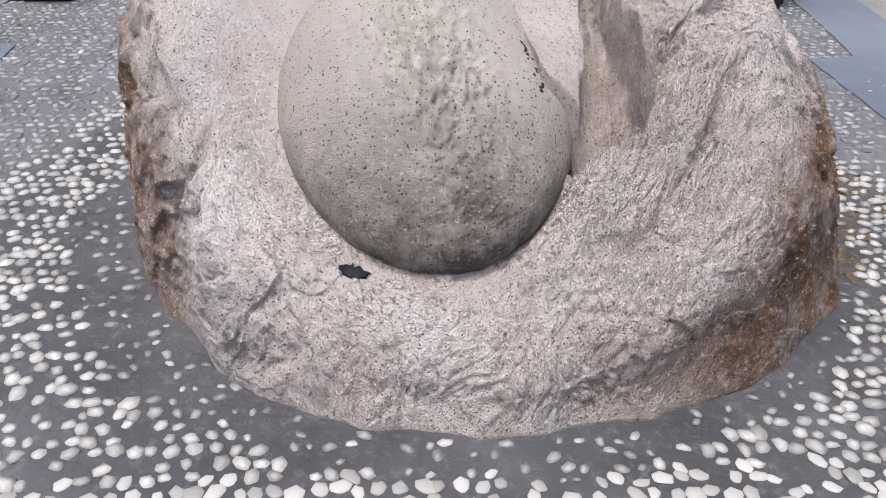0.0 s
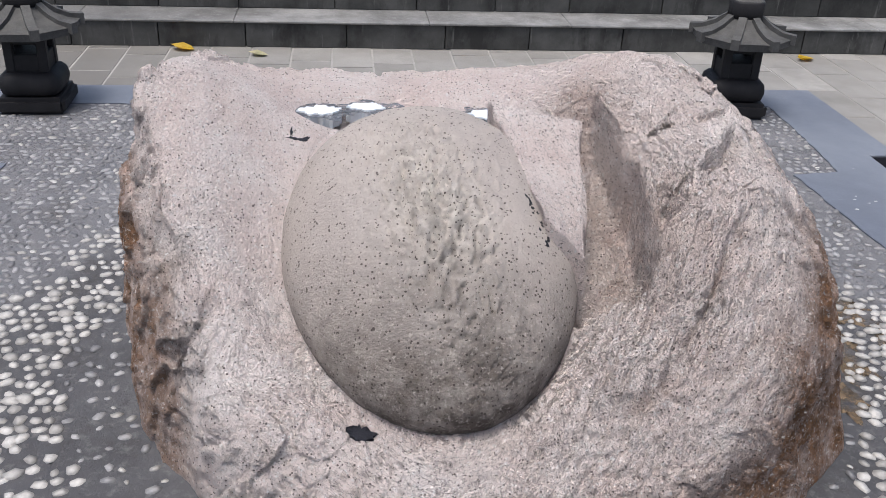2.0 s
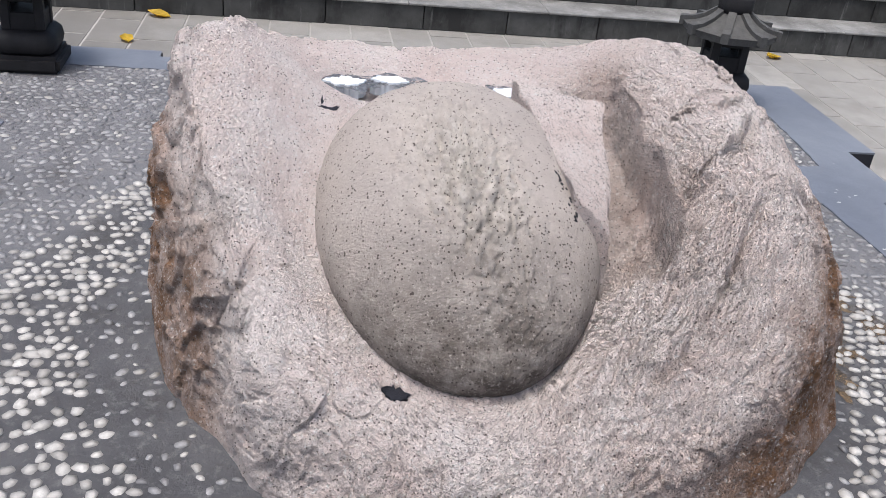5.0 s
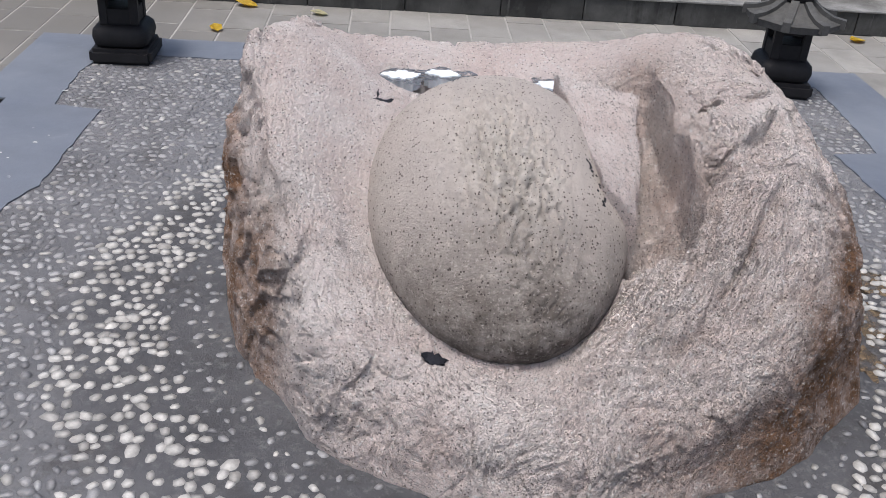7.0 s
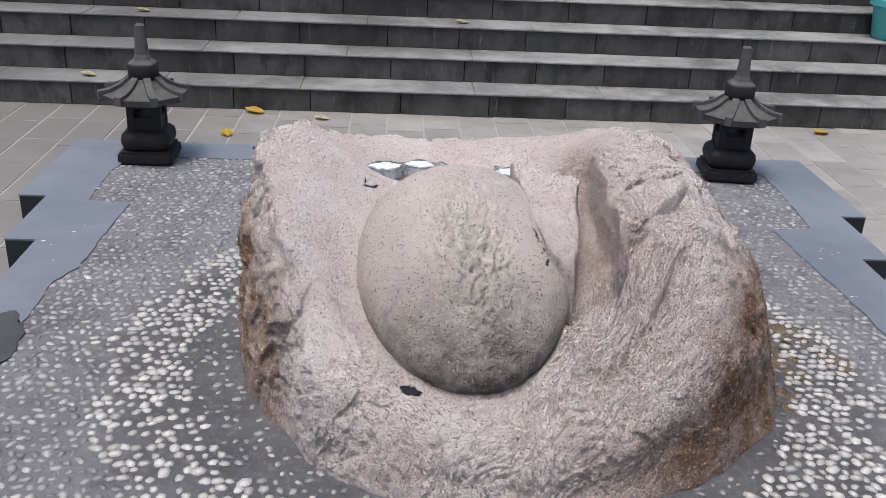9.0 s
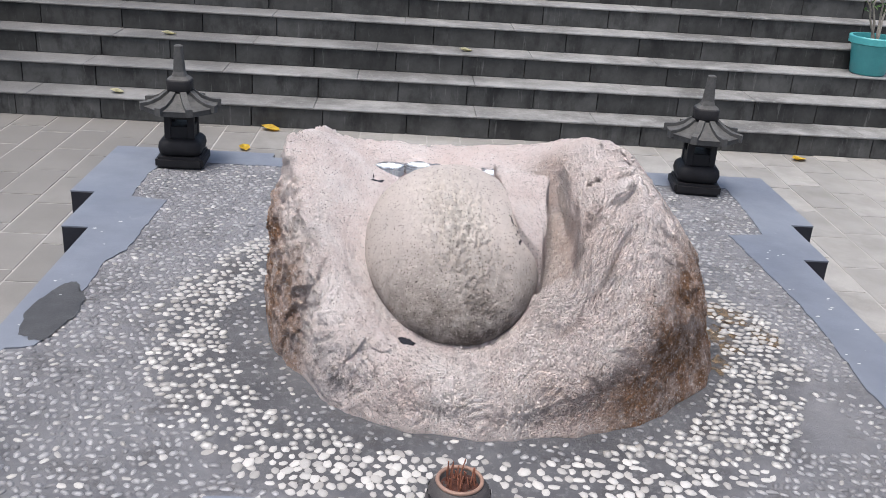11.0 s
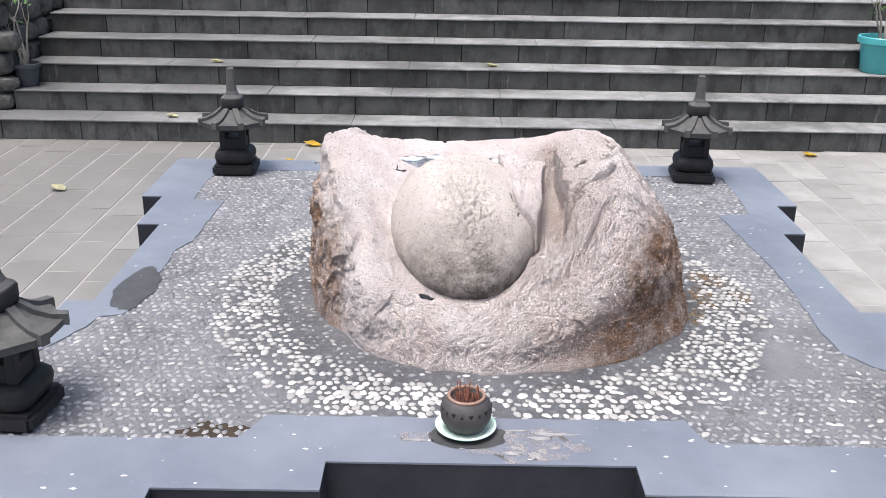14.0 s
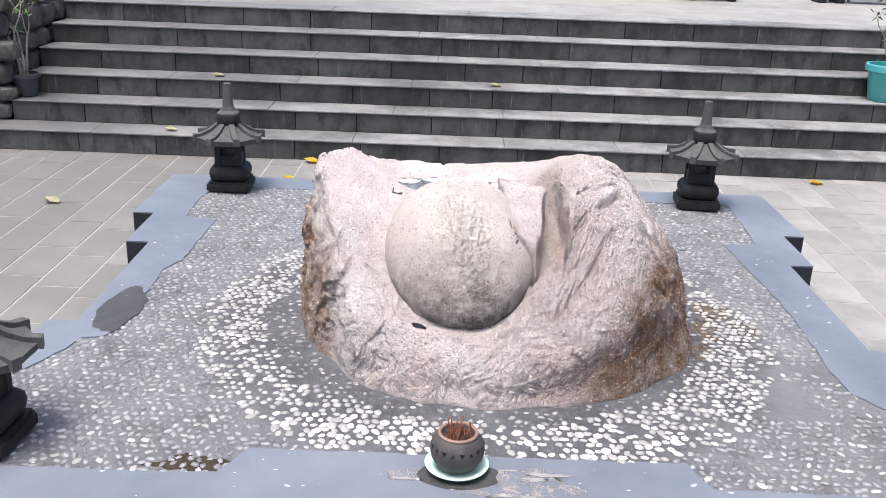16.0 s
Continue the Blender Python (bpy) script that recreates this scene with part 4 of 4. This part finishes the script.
# ---- incense pot on its plate ----
def incense_pot(x, y):
    plate = rings([(0.03, 0.0), (0.060, 0.004), (0.078, 0.014), (0.080, 0.018), (0.076, 0.018), (0.058, 0.009), (0.001, 0.007)], 48)
    p = part("saucer", plate, plate_mat, None, "", True)
    p.matrix_world = Matrix.Translation((x, y, 0.001))
    tagged(p, "green-white enamel saucer under the incense pot", "saucer")
    pot = tagged(empty("incense_pot", x, y, 0.009), "dark clay incense pot full of red-brown ash", "pot")
    part("bowl", rings([(0.036, 0.0), (0.050, 0.008), (0.063, 0.030), (0.066, 0.050), (0.061, 0.070), (0.050, 0.083), (0.045, 0.087), (0.040, 0.086), (0.042, 0.078), (0.001, 0.077)], 48), pot_mat, pot, smooth=True)
    rim = bmesh.new()
    rv = []
    for k in range(48):
        a = 2 * math.pi * k / 48
        rv.append([rim.verts.new(((0.0445 + 0.0045 * math.cos(b)) * math.cos(a), (0.0445 + 0.0045 * math.cos(b)) * math.sin(a), 0.088 + 0.004 * math.sin(b))) for b in (i * math.pi / 4 for i in range(8))])
    for k in range(48):
        for i in range(8):
            rim.faces.new((rv[k][i], rv[(k + 1) % 48][i], rv[(k + 1) % 48][(i + 1) % 8], rv[k][(i + 1) % 8]))
    part("rim", rim, rim_mat, pot, "brown clay rim", True)
    ash = bmesh.new()
    bmesh.ops.create_uvsphere(ash, u_segments=24, v_segments=14, radius=1.0)
    for v in ash.verts:
        d = 1 + 1.2 * noise.noise(v.co * 6)
        v.co = (v.co.x * 0.041, v.co.y * 0.041, 0.074 + max(v.co.z, 0) * 0.010 * d)
    part("ash", ash, ash_mat, pot, "red-brown incense ash")
    # row of pressed triangles round the shoulder
    for k in range(18):
        t = bmesh.new()
        a = 2 * math.pi * k / 18
        up = 1 if k % 2 else -1
        pts = []
        for da, dz in ((-0.09, -0.006 * up), (0.09, -0.006 * up), (0.0, 0.006 * up)):
            pts.append((0.0645 * math.cos(a + da), 0.0645 * math.sin(a + da), 0.060 + dz))
        f = [t.verts.new(q) for q in pts]
        g = [t.verts.new((q[0] * 0.95, q[1] * 0.95, q[2])) for q in pts]
        t.faces.new(f)
        t.faces.new(list(reversed(g)))
        for i in range(3):
            t.faces.new((f[(i + 1) % 3], f[i], g[i], g[(i + 1) % 3]))
        part("pressed_mark", t, lantern_mat, pot)
    k = random.Random(5)
    for i in range(34):
        a, r = k.uniform(0, 6.28), k.uniform(0, 0.033)
        h = k.uniform(0.006, 0.03) if i else 0.055
        s = bmesh.new()
        bmesh.ops.create_cone(s, cap_ends=True, segments=6, radius1=0.0017, radius2=0.0014, depth=h + 0.01)
        bmesh.ops.transform(s, matrix=Matrix.Translation((r * math.cos(a), r * math.sin(a), 0.082 + h / 2)) @ Euler((k.uniform(-0.3, 0.3) * (1 if i else 0.1), k.uniform(-0.3, 0.3) * (1 if i else 0.1), 0)).to_matrix().to_4x4(), verts=s.verts[:])
        part("incense_stick", s, stick_mat, pot)
    pot.scale = (1.02, 1.02, 1.06)
    return pot


incense_pot(-0.035, 0.152)


def stain(name, x, y, rx, ry, z, mat, label, seed, rough=0.5):
    bm = bmesh.new()
    vs = []
    for k in range(64):
        a = 2 * math.pi * k / 64
        d = Vector((math.cos(a) * 1.6 + seed, math.sin(a) * 1.6, seed * 2))
        r = 1 + rough * noise.fractal(d, 0.8, 2.2, 4)
        vs.append(bm.verts.new((x + rx * r * math.cos(a), y + ry * r * math.sin(a), z)))
    bm.faces.new(vs)
    bmesh.ops.triangulate(bm, faces=bm.faces[:])
    return tagged(part(name, bm, mat), label, "stain", kind="stuff")


# Contact shadow of pot and saucer, painted on as a dark sheet.
stain("soot_stain", -0.03, 0.122, 0.10, 0.06, 0.0012, shadow_damp_mat, "painted shadow of the incense pot and saucer on the border", 1.0, 0.12)
stain("ash_smear", 0.115, 0.085, 0.13, 0.066, 0.0006, smear_mat, "pinkish smear of wet ash on the painted border", 21.0, 0.55)
stain("ash_smear", -0.15, 0.115, 0.07, 0.022, 0.0006, smear_mat, "pinkish smear of wet ash on the painted border", 23.0, 0.6)
for x, y, rx, ry, k in ((0.185, 0.135, 0.055, 0.007, 3.0), (0.16, 0.115, 0.03, 0.008, 4.0), (0.135, 0.035, 0.012, 0.02, 6.5), (-0.17, 0.10, 0.03, 0.005, 9.0), (0.075, 0.045, 0.02, 0.008, 11.0), (0.10, 0.15, 0.03, 0.004, 13.0)):
    stain("ash_stain", x, y, rx, ry, 0.0010, chalk_mat, "white streak of spilt ash on the painted border", k, 0.7)
for x, y, rx, ry, k in ((0.80, 1.02, 0.05, 0.09, 2.0), (0.86, 1.20, 0.07, 0.06, 5.0), (0.93, 1.06, 0.035, 0.08, 7.0), (0.74, 0.88, 0.03, 0.05, 8.0)):
    stain("brown_dirt", x, y, rx, ry, BED + 0.0008, mud_mat, "brown damp dirt between the pebbles", k, 0.8)
stain("brown_dirt", -0.68, 0.135, 0.09, 0.04, BED + 0.001, soil_mat, "brown damp dirt caught along the chipped border", 12.0, 0.6)
k = random.Random(77)
flecks = bmesh.new()
for _ in range(90):
    if k.random() < 0.7:
        x, y = k.uniform(-1.1, 1.1), k.uniform(-0.2, 0.16)
        if (abs(x) < C0 + 0.02 and y < 0.02) or (abs(x) < C1 + 0.02 and y < -0.1):
            continue
    else:
        x, y = k.choice((-1, 1)) * k.uniform(1.14, 1.26), k.uniform(0.9, 2.5)
    r = k.uniform(0.002, 0.006)
    vs = []
    for i in range(9):
        a = 2 * math.pi * i / 9
        q = r * k.uniform(0.6, 1.2)
        vs.append(flecks.verts.new((x + 1.5 * q * math.cos(a), y + 0.8 * q * math.sin(a), 0.0012)))
    flecks.faces.new(vs)
tagged(part("white_splashes", flecks, white_stone_mat), "small white splashes on the painted border", "stain", kind="stuff")
stain("damp_patch", -1.165, 1.03, 0.07, 0.18, 0.001, shadow_damp_mat, "dark damp patch on the painted border", 5.0, 0.2)


# ---- teal flower pot, dark pot and shrubs ----
def flower_pot(name, x, y, z, r, h, mat, label):
    pot = tagged(empty(name, x, y, z), label, "plant pot")
    part("shell", rings([(r * 0.66, 0), (r * 0.70, 0.01), (r * 0.86, h * 0.78), (r * 0.88, h * 0.8), (r * 0.80, h * 0.8), (r * 0.79, h * 0.76), (0.001, h * 0.74)], 40), mat, pot, smooth=True)
    part("rim", rings([(r * 0.87, h * 0.8), (r, h * 0.82), (r, h * 0.98), (r * 0.97, h), (r * 0.88, h), (r * 0.86, h * 0.8)], 40, cap=False), mat, pot)
    part("soil", rings([(r * 0.85, h * 0.8), (r * 0.84, h * 0.86), (0.001, h * 0.88)], 24), soil_mat, pot)
    return pot


def shrub(x, y, z, height, spread, stems, leaves, seed, label):
    k = random.Random(seed)
    plant = tagged(empty("shrub", x, y, z), label, "shrub")
    tips = []

    def limb(wood, p, d, length, r, depth):
        segs = 4
        for s in range(segs):
            q = p + d * (length / segs)
            m = Matrix.Translation((p + q) / 2) @ (q - p).to_track_quat("Z", "Y").to_matrix().to_4x4()
            bmesh.ops.create_cone(wood, segments=6, radius1=r, radius2=r * 0.85, depth=(q - p).length * 1.05, matrix=m)
            p, r = q, r * 0.85
            d = (d + Vector((k.uniform(-0.22, 0.22), k.uniform(-0.22, 0.22), 0.08))).normalized()
        tips.append(p)
        if depth:
            for _ in range(2):
                limb(wood, p, (d + Vector((k.uniform(-0.7, 0.7), k.uniform(-0.7, 0.7), k.uniform(0, 0.4)))).normalized(), length * 0.62, r * 0.9, depth - 1)

    for _ in range(stems):
        wood = bmesh.new()
        limb(wood, Vector((k.uniform(-0.03, 0.03), k.uniform(-0.03, 0.03), 0)), Vector((k.uniform(-spread, spread), k.uniform(-spread, spread), 1)).normalized(), height * 0.5, 0.014, 2)
        part("stem", wood, twig_mat, plant, "bare pale crooked stem")
    if leaves:
        verts, faces = [], []
        for i in range(leaves):
            c = k.choice(tips) + Vector((k.uniform(-0.06, 0.06), k.uniform(-0.06, 0.06), k.uniform(-0.04, 0.06)))
            a, b = k.uniform(0, 6.28), k.uniform(-0.7, 0.7)
            m = Euler((b, k.uniform(-0.6, 0.6), a)).to_matrix()
            n0 = len(verts)
            for u, v, w in ((0, 0, 0), (0.012, 0.02, 0.004), (0.010, 0.045, 0.002), (0, 0.062, -0.006), (-0.010, 0.045, 0.002), (-0.012, 0.02, 0.004)):
                verts.append(tuple(c + m @ Vector((u, v, w))))
            faces += [(n0, n0 + 1, n0 + 2, n0 + 3), (n0, n0 + 3, n0 + 4, n0 + 5)]
        me = bpy.data.meshes.new("foliage")
        me.from_pydata(verts, [], faces)
        me.materials.append(leaf_mat)
        new("foliage", me).parent = plant
    return plant


STEP3 = GROUND + 3 * RISE
flower_pot("teal_pot", 3.68, STAIR_Y + 2.5 * TREAD, STEP3 + 0.001, 0.20, 0.31, teal_mat, "teal plastic flower pot on the steps")
shrub(3.68, STAIR_Y + 2.5 * TREAD, STEP3 + 0.26, 0.6, 0.5, 4, 60, 3, "nearly bare shrub growing in the teal pot")
STEP2 = GROUND + 2 * RISE
flower_pot("dark_pot", -3.66, STAIR_Y + 1.55 * TREAD, STEP2 + 0.001, 0.12, 0.19, dark_pot_mat, "dark grey plastic flower pot on the steps")
shrub(-3.66, STAIR_Y + 1.55 * TREAD, STEP2 + 0.16, 0.75, 0.6, 5, 70, 9, "straggly pale-stemmed shrub growing in the dark pot")

flower_pot("green_pot", -3.85, 8.35, TOP - 0.003, 0.17, 0.26, teal_mat, "dark green flower pot on the terrace")
shrub(3.98, STAIR_Y + 0.5 * TREAD, GROUND + RISE, 0.22, 0.8, 7, 420, 14, "low leafy green plant growing beside the steps")

# ---- fallen leaves ----
def fallen_leaf(x, y, z, size, turn, mat, label):
    bm = bmesh.new()
    mid = [bm.verts.new((0, v * size, 0.004 + w * size)) for v, w in ((-0.5, 0.05), (-0.2, 0.0), (0.15, 0.02), (0.5, 0.16))]
    l = [bm.verts.new((-u * size, v * size, 0.004 + w * size)) for u, v, w in ((0.28, -0.22, 0.12), (0.3, 0.12, 0.16))]
    r = [bm.verts.new((u * size, v * size, 0.004 + w * size)) for u, v, w in ((0.28, -0.22, 0.1), (0.3, 0.12, 0.2))]
    for f in ((mid[0], mid[1], l[0]), (mid[1], mid[2], l[1], l[0]), (mid[2], mid[3], l[1]), (mid[1], mid[0], r[0]), (mid[2], mid[1], r[0], r[1]), (mid[3], mid[2], r[1])):
        bm.faces.new(f)
    bmesh.ops.solidify(bm, geom=bm.faces[:], thickness=0.002)
    ob = part("fallen_leaf", bm, mat)
    ob.matrix_world = pose(x, y, z, 0, 0, turn)
    return tagged(ob, label, "leaf", "fallen leaves")


TILE = GROUND
fallen_leaf(-1.17, 5.38, TILE, 0.16, 70, yellow_leaf_mat, "curled yellow leaf lying on the tiles")
fallen_leaf(2.83, 5.30, TILE, 0.14, 110, yellow_leaf_mat, "curled yellow leaf lying on the tiles")
fallen_leaf(-1.275, 4.86, TILE, 0.12, 20, yellow_leaf_mat, "curled yellow leaf lying on the tiles")
fallen_leaf(-2.735, 4.12, TILE, 0.14, 60, pale_leaf_mat, "dry pale leaf lying on the tiles")
for x, i, t in ((-2.35, 1, 80), (-2.1, 3, 95), (0.3, 3, 85), (-0.7, 0, 80)):
    z = GROUND + i * RISE
    fallen_leaf(x, STAIR_Y + (i - 0.6) * TREAD, z + 0.001, 0.12, t, pale_leaf_mat, "dry pale leaf lying on the stone steps" if i else "dry pale leaf lying on the tiles")

# ---- rubble wall beside the stairs ----
wall = tagged(empty("rubble_wall", -3.73, 6.2, GROUND), "rough dark rubble wall beside the steps, with tree shade in its colour", "wall", kind="structure")
rng = random.Random(21)
b = box(-5.6, -3.80, STAIR_Y + TREAD, 9.5, GROUND + 0.05, TOP - 0.05)
o = part("wall_core", b, mortar_mat, wall)
o.matrix_parent_inverse = wall.matrix_world.inverted()
z = GROUND + RISE
while z < TOP + 0.02:
    h = rng.uniform(0.13, 0.22)
    for side in (0, 1):
        u, end = (STAIR_Y + TREAD - 0.02, 9.0) if side == 0 else (-5.5, -3.78)
        while u < end:
            w = rng.uniform(0.16, 0.34)
            s = bmesh.new()
            bmesh.ops.create_icosphere(s, subdivisions=2, radius=1.0)
            for v in s.verts:
                q = [math.copysign(abs(c) ** 0.6, c) for c in v.co]
                d = 1 + 0.16 * noise.noise(v.co * 1.4 + Vector((u * 13, z * 17, side)))
                v.co = (q[0] * d * w / 2 * 0.97, q[1] * d * 0.09, q[2] * d * h / 2 * 0.97)
            if side == 0:
                bmesh.ops.rotate(s, verts=s.verts[:], matrix=Matrix.Rotation(radians(90), 3, "Z"))
                bmesh.ops.translate(s, verts=s.verts[:], vec=(-3.83, u + w / 2, z + h / 2))
            else:
                bmesh.ops.translate(s, verts=s.verts[:], vec=(u + w / 2, STAIR_Y + TREAD + 0.04, z + h / 2))
            o = part("stone", s, shaded_wall_mat, wall)
            o.matrix_parent_inverse = wall.matrix_world.inverted()
            u += w
    z += h


# ---- benches on the upper terrace ----
def bench(x, y, turn):
    t = tagged(empty("bench", x, y, TOP), "white stone bench with dark legs on the terrace", "bench", "benches on the terrace")
    part("seat", box(-0.9, 0.9, -0.22, 0.22, 0.38, 0.46, 0.015, 2), white_stone_mat, t)
    for a, b in ((-0.46, 0.32), (0.40, 0.78)):
        part("panel", box(a, b, -0.05, 0.05, 0.01, 0.382, 0.01), white_stone_mat, t)
    for a in (-0.82, -0.60, 0.36, 0.84):
        part("leg", box(a - 0.05, a + 0.05, -0.16, 0.16, 0.0, 0.381, 0.012), lantern_mat, t)
    t.matrix_world = pose(x, y, TOP - 0.003, 0, 0, turn)
    return t


bench(2.38, 9.75, 3)
bench(5.25, 10.1, -2)

# ---- pebbles set in the cement ----
def inside(poly, x, y):
    hit = False
    for (ax, ay), (bx, by) in zip(poly, poly[1:] + poly[:1]):
        if (ay > y) != (by > y) and x < (bx - ax) * (y - ay) / (by - ay) + ax:
            hit = not hit
    return hit


def stone_radius(x, y):
    y = y - BACK_BY
    a = math.degrees(math.atan2(y - BY, x - BX)) % 360
    return math.hypot(x - BX, y - BY) / OUTLINE[int(a * 2) % 720]


def pebble_shape(seed):
    bm = bmesh.new()
    bmesh.ops.create_icosphere(bm, subdivisions=1, radius=1.0)
    for v in bm.verts:
        v.co *= 1 + 0.42 * noise.noise(v.co * 1.3 + Vector((seed * 9.1, 0, 0)))
    bmesh.ops.delete(bm, geom=[v for v in bm.verts if v.co.z < -0.6], context="VERTS")
    return bm


SHAPES = []
for i in range(8):
    me = mesh_from(pebble_shape(i), "pebble")
    for p in me.polygons:
        p.use_smooth = True
    me.materials.append(white_pebble_mat)
    SHAPES.append(me)
COORDS = [(np.array([v.co[:] for v in me.vertices]), [tuple(p.vertices) for p in me.polygons]) for me in SHAPES]

RING = (0.06, 1.0)
rng = random.Random(31)
single, white, grey = [], [], []
pitch = 0.0262
ny, nx = int(2.5 / pitch), int(2.8 / pitch)
for j in range(ny):
    for i in range(nx):
        x = -1.4 + (i + 0.5 * (j % 2)) * pitch + rng.uniform(-0.006, 0.006)
        y = 0.05 + j * pitch + rng.uniform(-0.006, 0.006)
        chance, c, d, e = rng.random(), rng.random(), rng.random(), rng.random()
        s = stone_radius(x, y)
        if s < 1.02 or not inside(INNER, x, y):
            continue
        rx, ry = (x - RING[0]), (y - RING[1])
        r = math.hypot(rx / 0.83, ry / (0.80 if ry < 0 else 0.92)) + 0.05 * noise.noise(Vector((x * 5, y * 5, 0)))
        along = math.degrees(math.atan2(ry, rx)) + 90
        if any(math.hypot(x - a, y - b) < 0.125 for a, b in ((-1.10, 2.485), (1.115, 2.475))):
            continue
        inner = 0.88 - 0.11 * max(0.0, -ry / 0.8)
        if inner < r < 1.12:
            if chance < 0.84 + 0.5 * noise.noise(Vector((x * 4, y * 4, 9))):
                big = rng.uniform(0.0095, 0.0155)
                white.append((x, y, big * rng.uniform(0.95, 1.3), big * rng.uniform(0.75, 1.05), along + rng.uniform(-70, 70) + 90))
        elif r <= inner:
            if chance < 0.6:
                big = rng.uniform(0.005, 0.012)
                (white if c < 0.2 else grey).append((x, y, big * 1.2, big * 0.8, rng.uniform(0, 180)))
        else:
            worn = noise.noise(Vector((x * 2.1 + 4, y * 2.1, 3)))
            if x > 0.85 and 0.45 < y < 0.8 and worn > -0.25:
                continue
            if chance < 0.95 + 0.25 * worn:
                big = rng.uniform(0.0082, 0.0125)
                (white if c < 0.10 else grey).append((x, y, big * rng.uniform(0.95, 1.5), big * rng.uniform(0.6, 0.95), along + rng.uniform(-90, 90) + 90))


def joined(name, rows, mat, label):
    verts, faces = [], []
    k = random.Random(6)
    for x, y, a, b, turn in rows:
        co, fs = COORDS[k.randrange(8)]
        c, s = math.cos(radians(turn)), math.sin(radians(turn))
        h = min(a, b) * 0.38
        q = co * (a, b, h)
        n0 = len(verts)
        zs = BED + k.uniform(-0.15, 0.25) * h
        verts += [(x + p[0] * c - p[1] * s, y + p[0] * s + p[1] * c, zs + p[2]) for p in q]
        faces += [tuple(n0 + v for v in f) for f in fs]
    me = bpy.data.meshes.new(name)
    me.from_pydata(verts, [], faces)
    for p in me.polygons:
        p.use_smooth = True
    me.materials.append(mat)
    ob = new(name, me)
    return tagged(ob, label, "pebbles", kind="stuff")


near = sorted(white, key=lambda p: p[1])[:300]
rest = sorted(white, key=lambda p: p[1])[300:]
joined("white_pebbles", rest, white_pebbles_mat, "ring of white pebbles set in the grey cement")
joined("grey_pebbles", grey, grey_pebbles_mat, "dull grey pebbles set closely in the cement")
for x, y, a, b, turn in near:
    ob = new("pebble", SHAPES[rng.randrange(8)])
    ob.parent = plinth
    h = min(a, b) * 0.38
    ob.matrix_basis = Matrix.Translation((0, 0, -GROUND)) @ pose(x, y, BED + 0.1 * h, 0, 0, turn) @ Matrix.Diagonal((a, b, h, 1))

# ---- floor tiles ----
def tile_mesh(w, l):
    me = mesh_from(box(-w / 2, w / 2, -l / 2, l / 2, -0.012, 0.0, 0.0015), "tile")
    return me


W, L = 0.25, 0.46
shared = tile_mesh(W - 0.012, L - 0.012)
shared.materials.append(tile_mat)
verts, faces = [], []
base_co = [v.co.copy() for v in shared.vertices]
base_fs = [tuple(p.vertices) for p in shared.polygons]
rng = random.Random(44)
count = 0
ny, nx = 34, 80
for i in range(nx):
    for j in range(ny):
        x = -10.0 + (i + 0.5) * W
        y = STAIR_Y - 0.005 - (j - 0.5) * L + (0.23 if i % 2 else 0.0) - 0.23 + 0.05 * ((i * 7) % 5 - 2)
        if y - L / 2 > STAIR_Y - 0.02 or (abs(x) < 1.25 and 0.3 < y < 2.3):
            continue
        dz = rng.uniform(-0.0015, 0.0015)
        if count < 300 and 2.0 < y < 5.4 and -3.2 < x < 3.4:
            ob = new("tile", shared)
            ob.parent = ground
            ob.matrix_basis = Matrix.Translation((x, y, GROUND + dz))
            count += 1
        else:
            n0 = len(verts)
            verts += [(v.x + x, v.y + y, v.z + GROUND + dz) for v in base_co]
            faces += [tuple(n0 + v for v in f) for f in base_fs]
me = bpy.data.meshes.new("tile_field")
me.from_pydata(verts, [], faces)
me.materials.append(tiles_mat)
tagged(new("tile_field", me), "pale beige stone floor tiles in staggered courses", kind="stuff").parent = ground
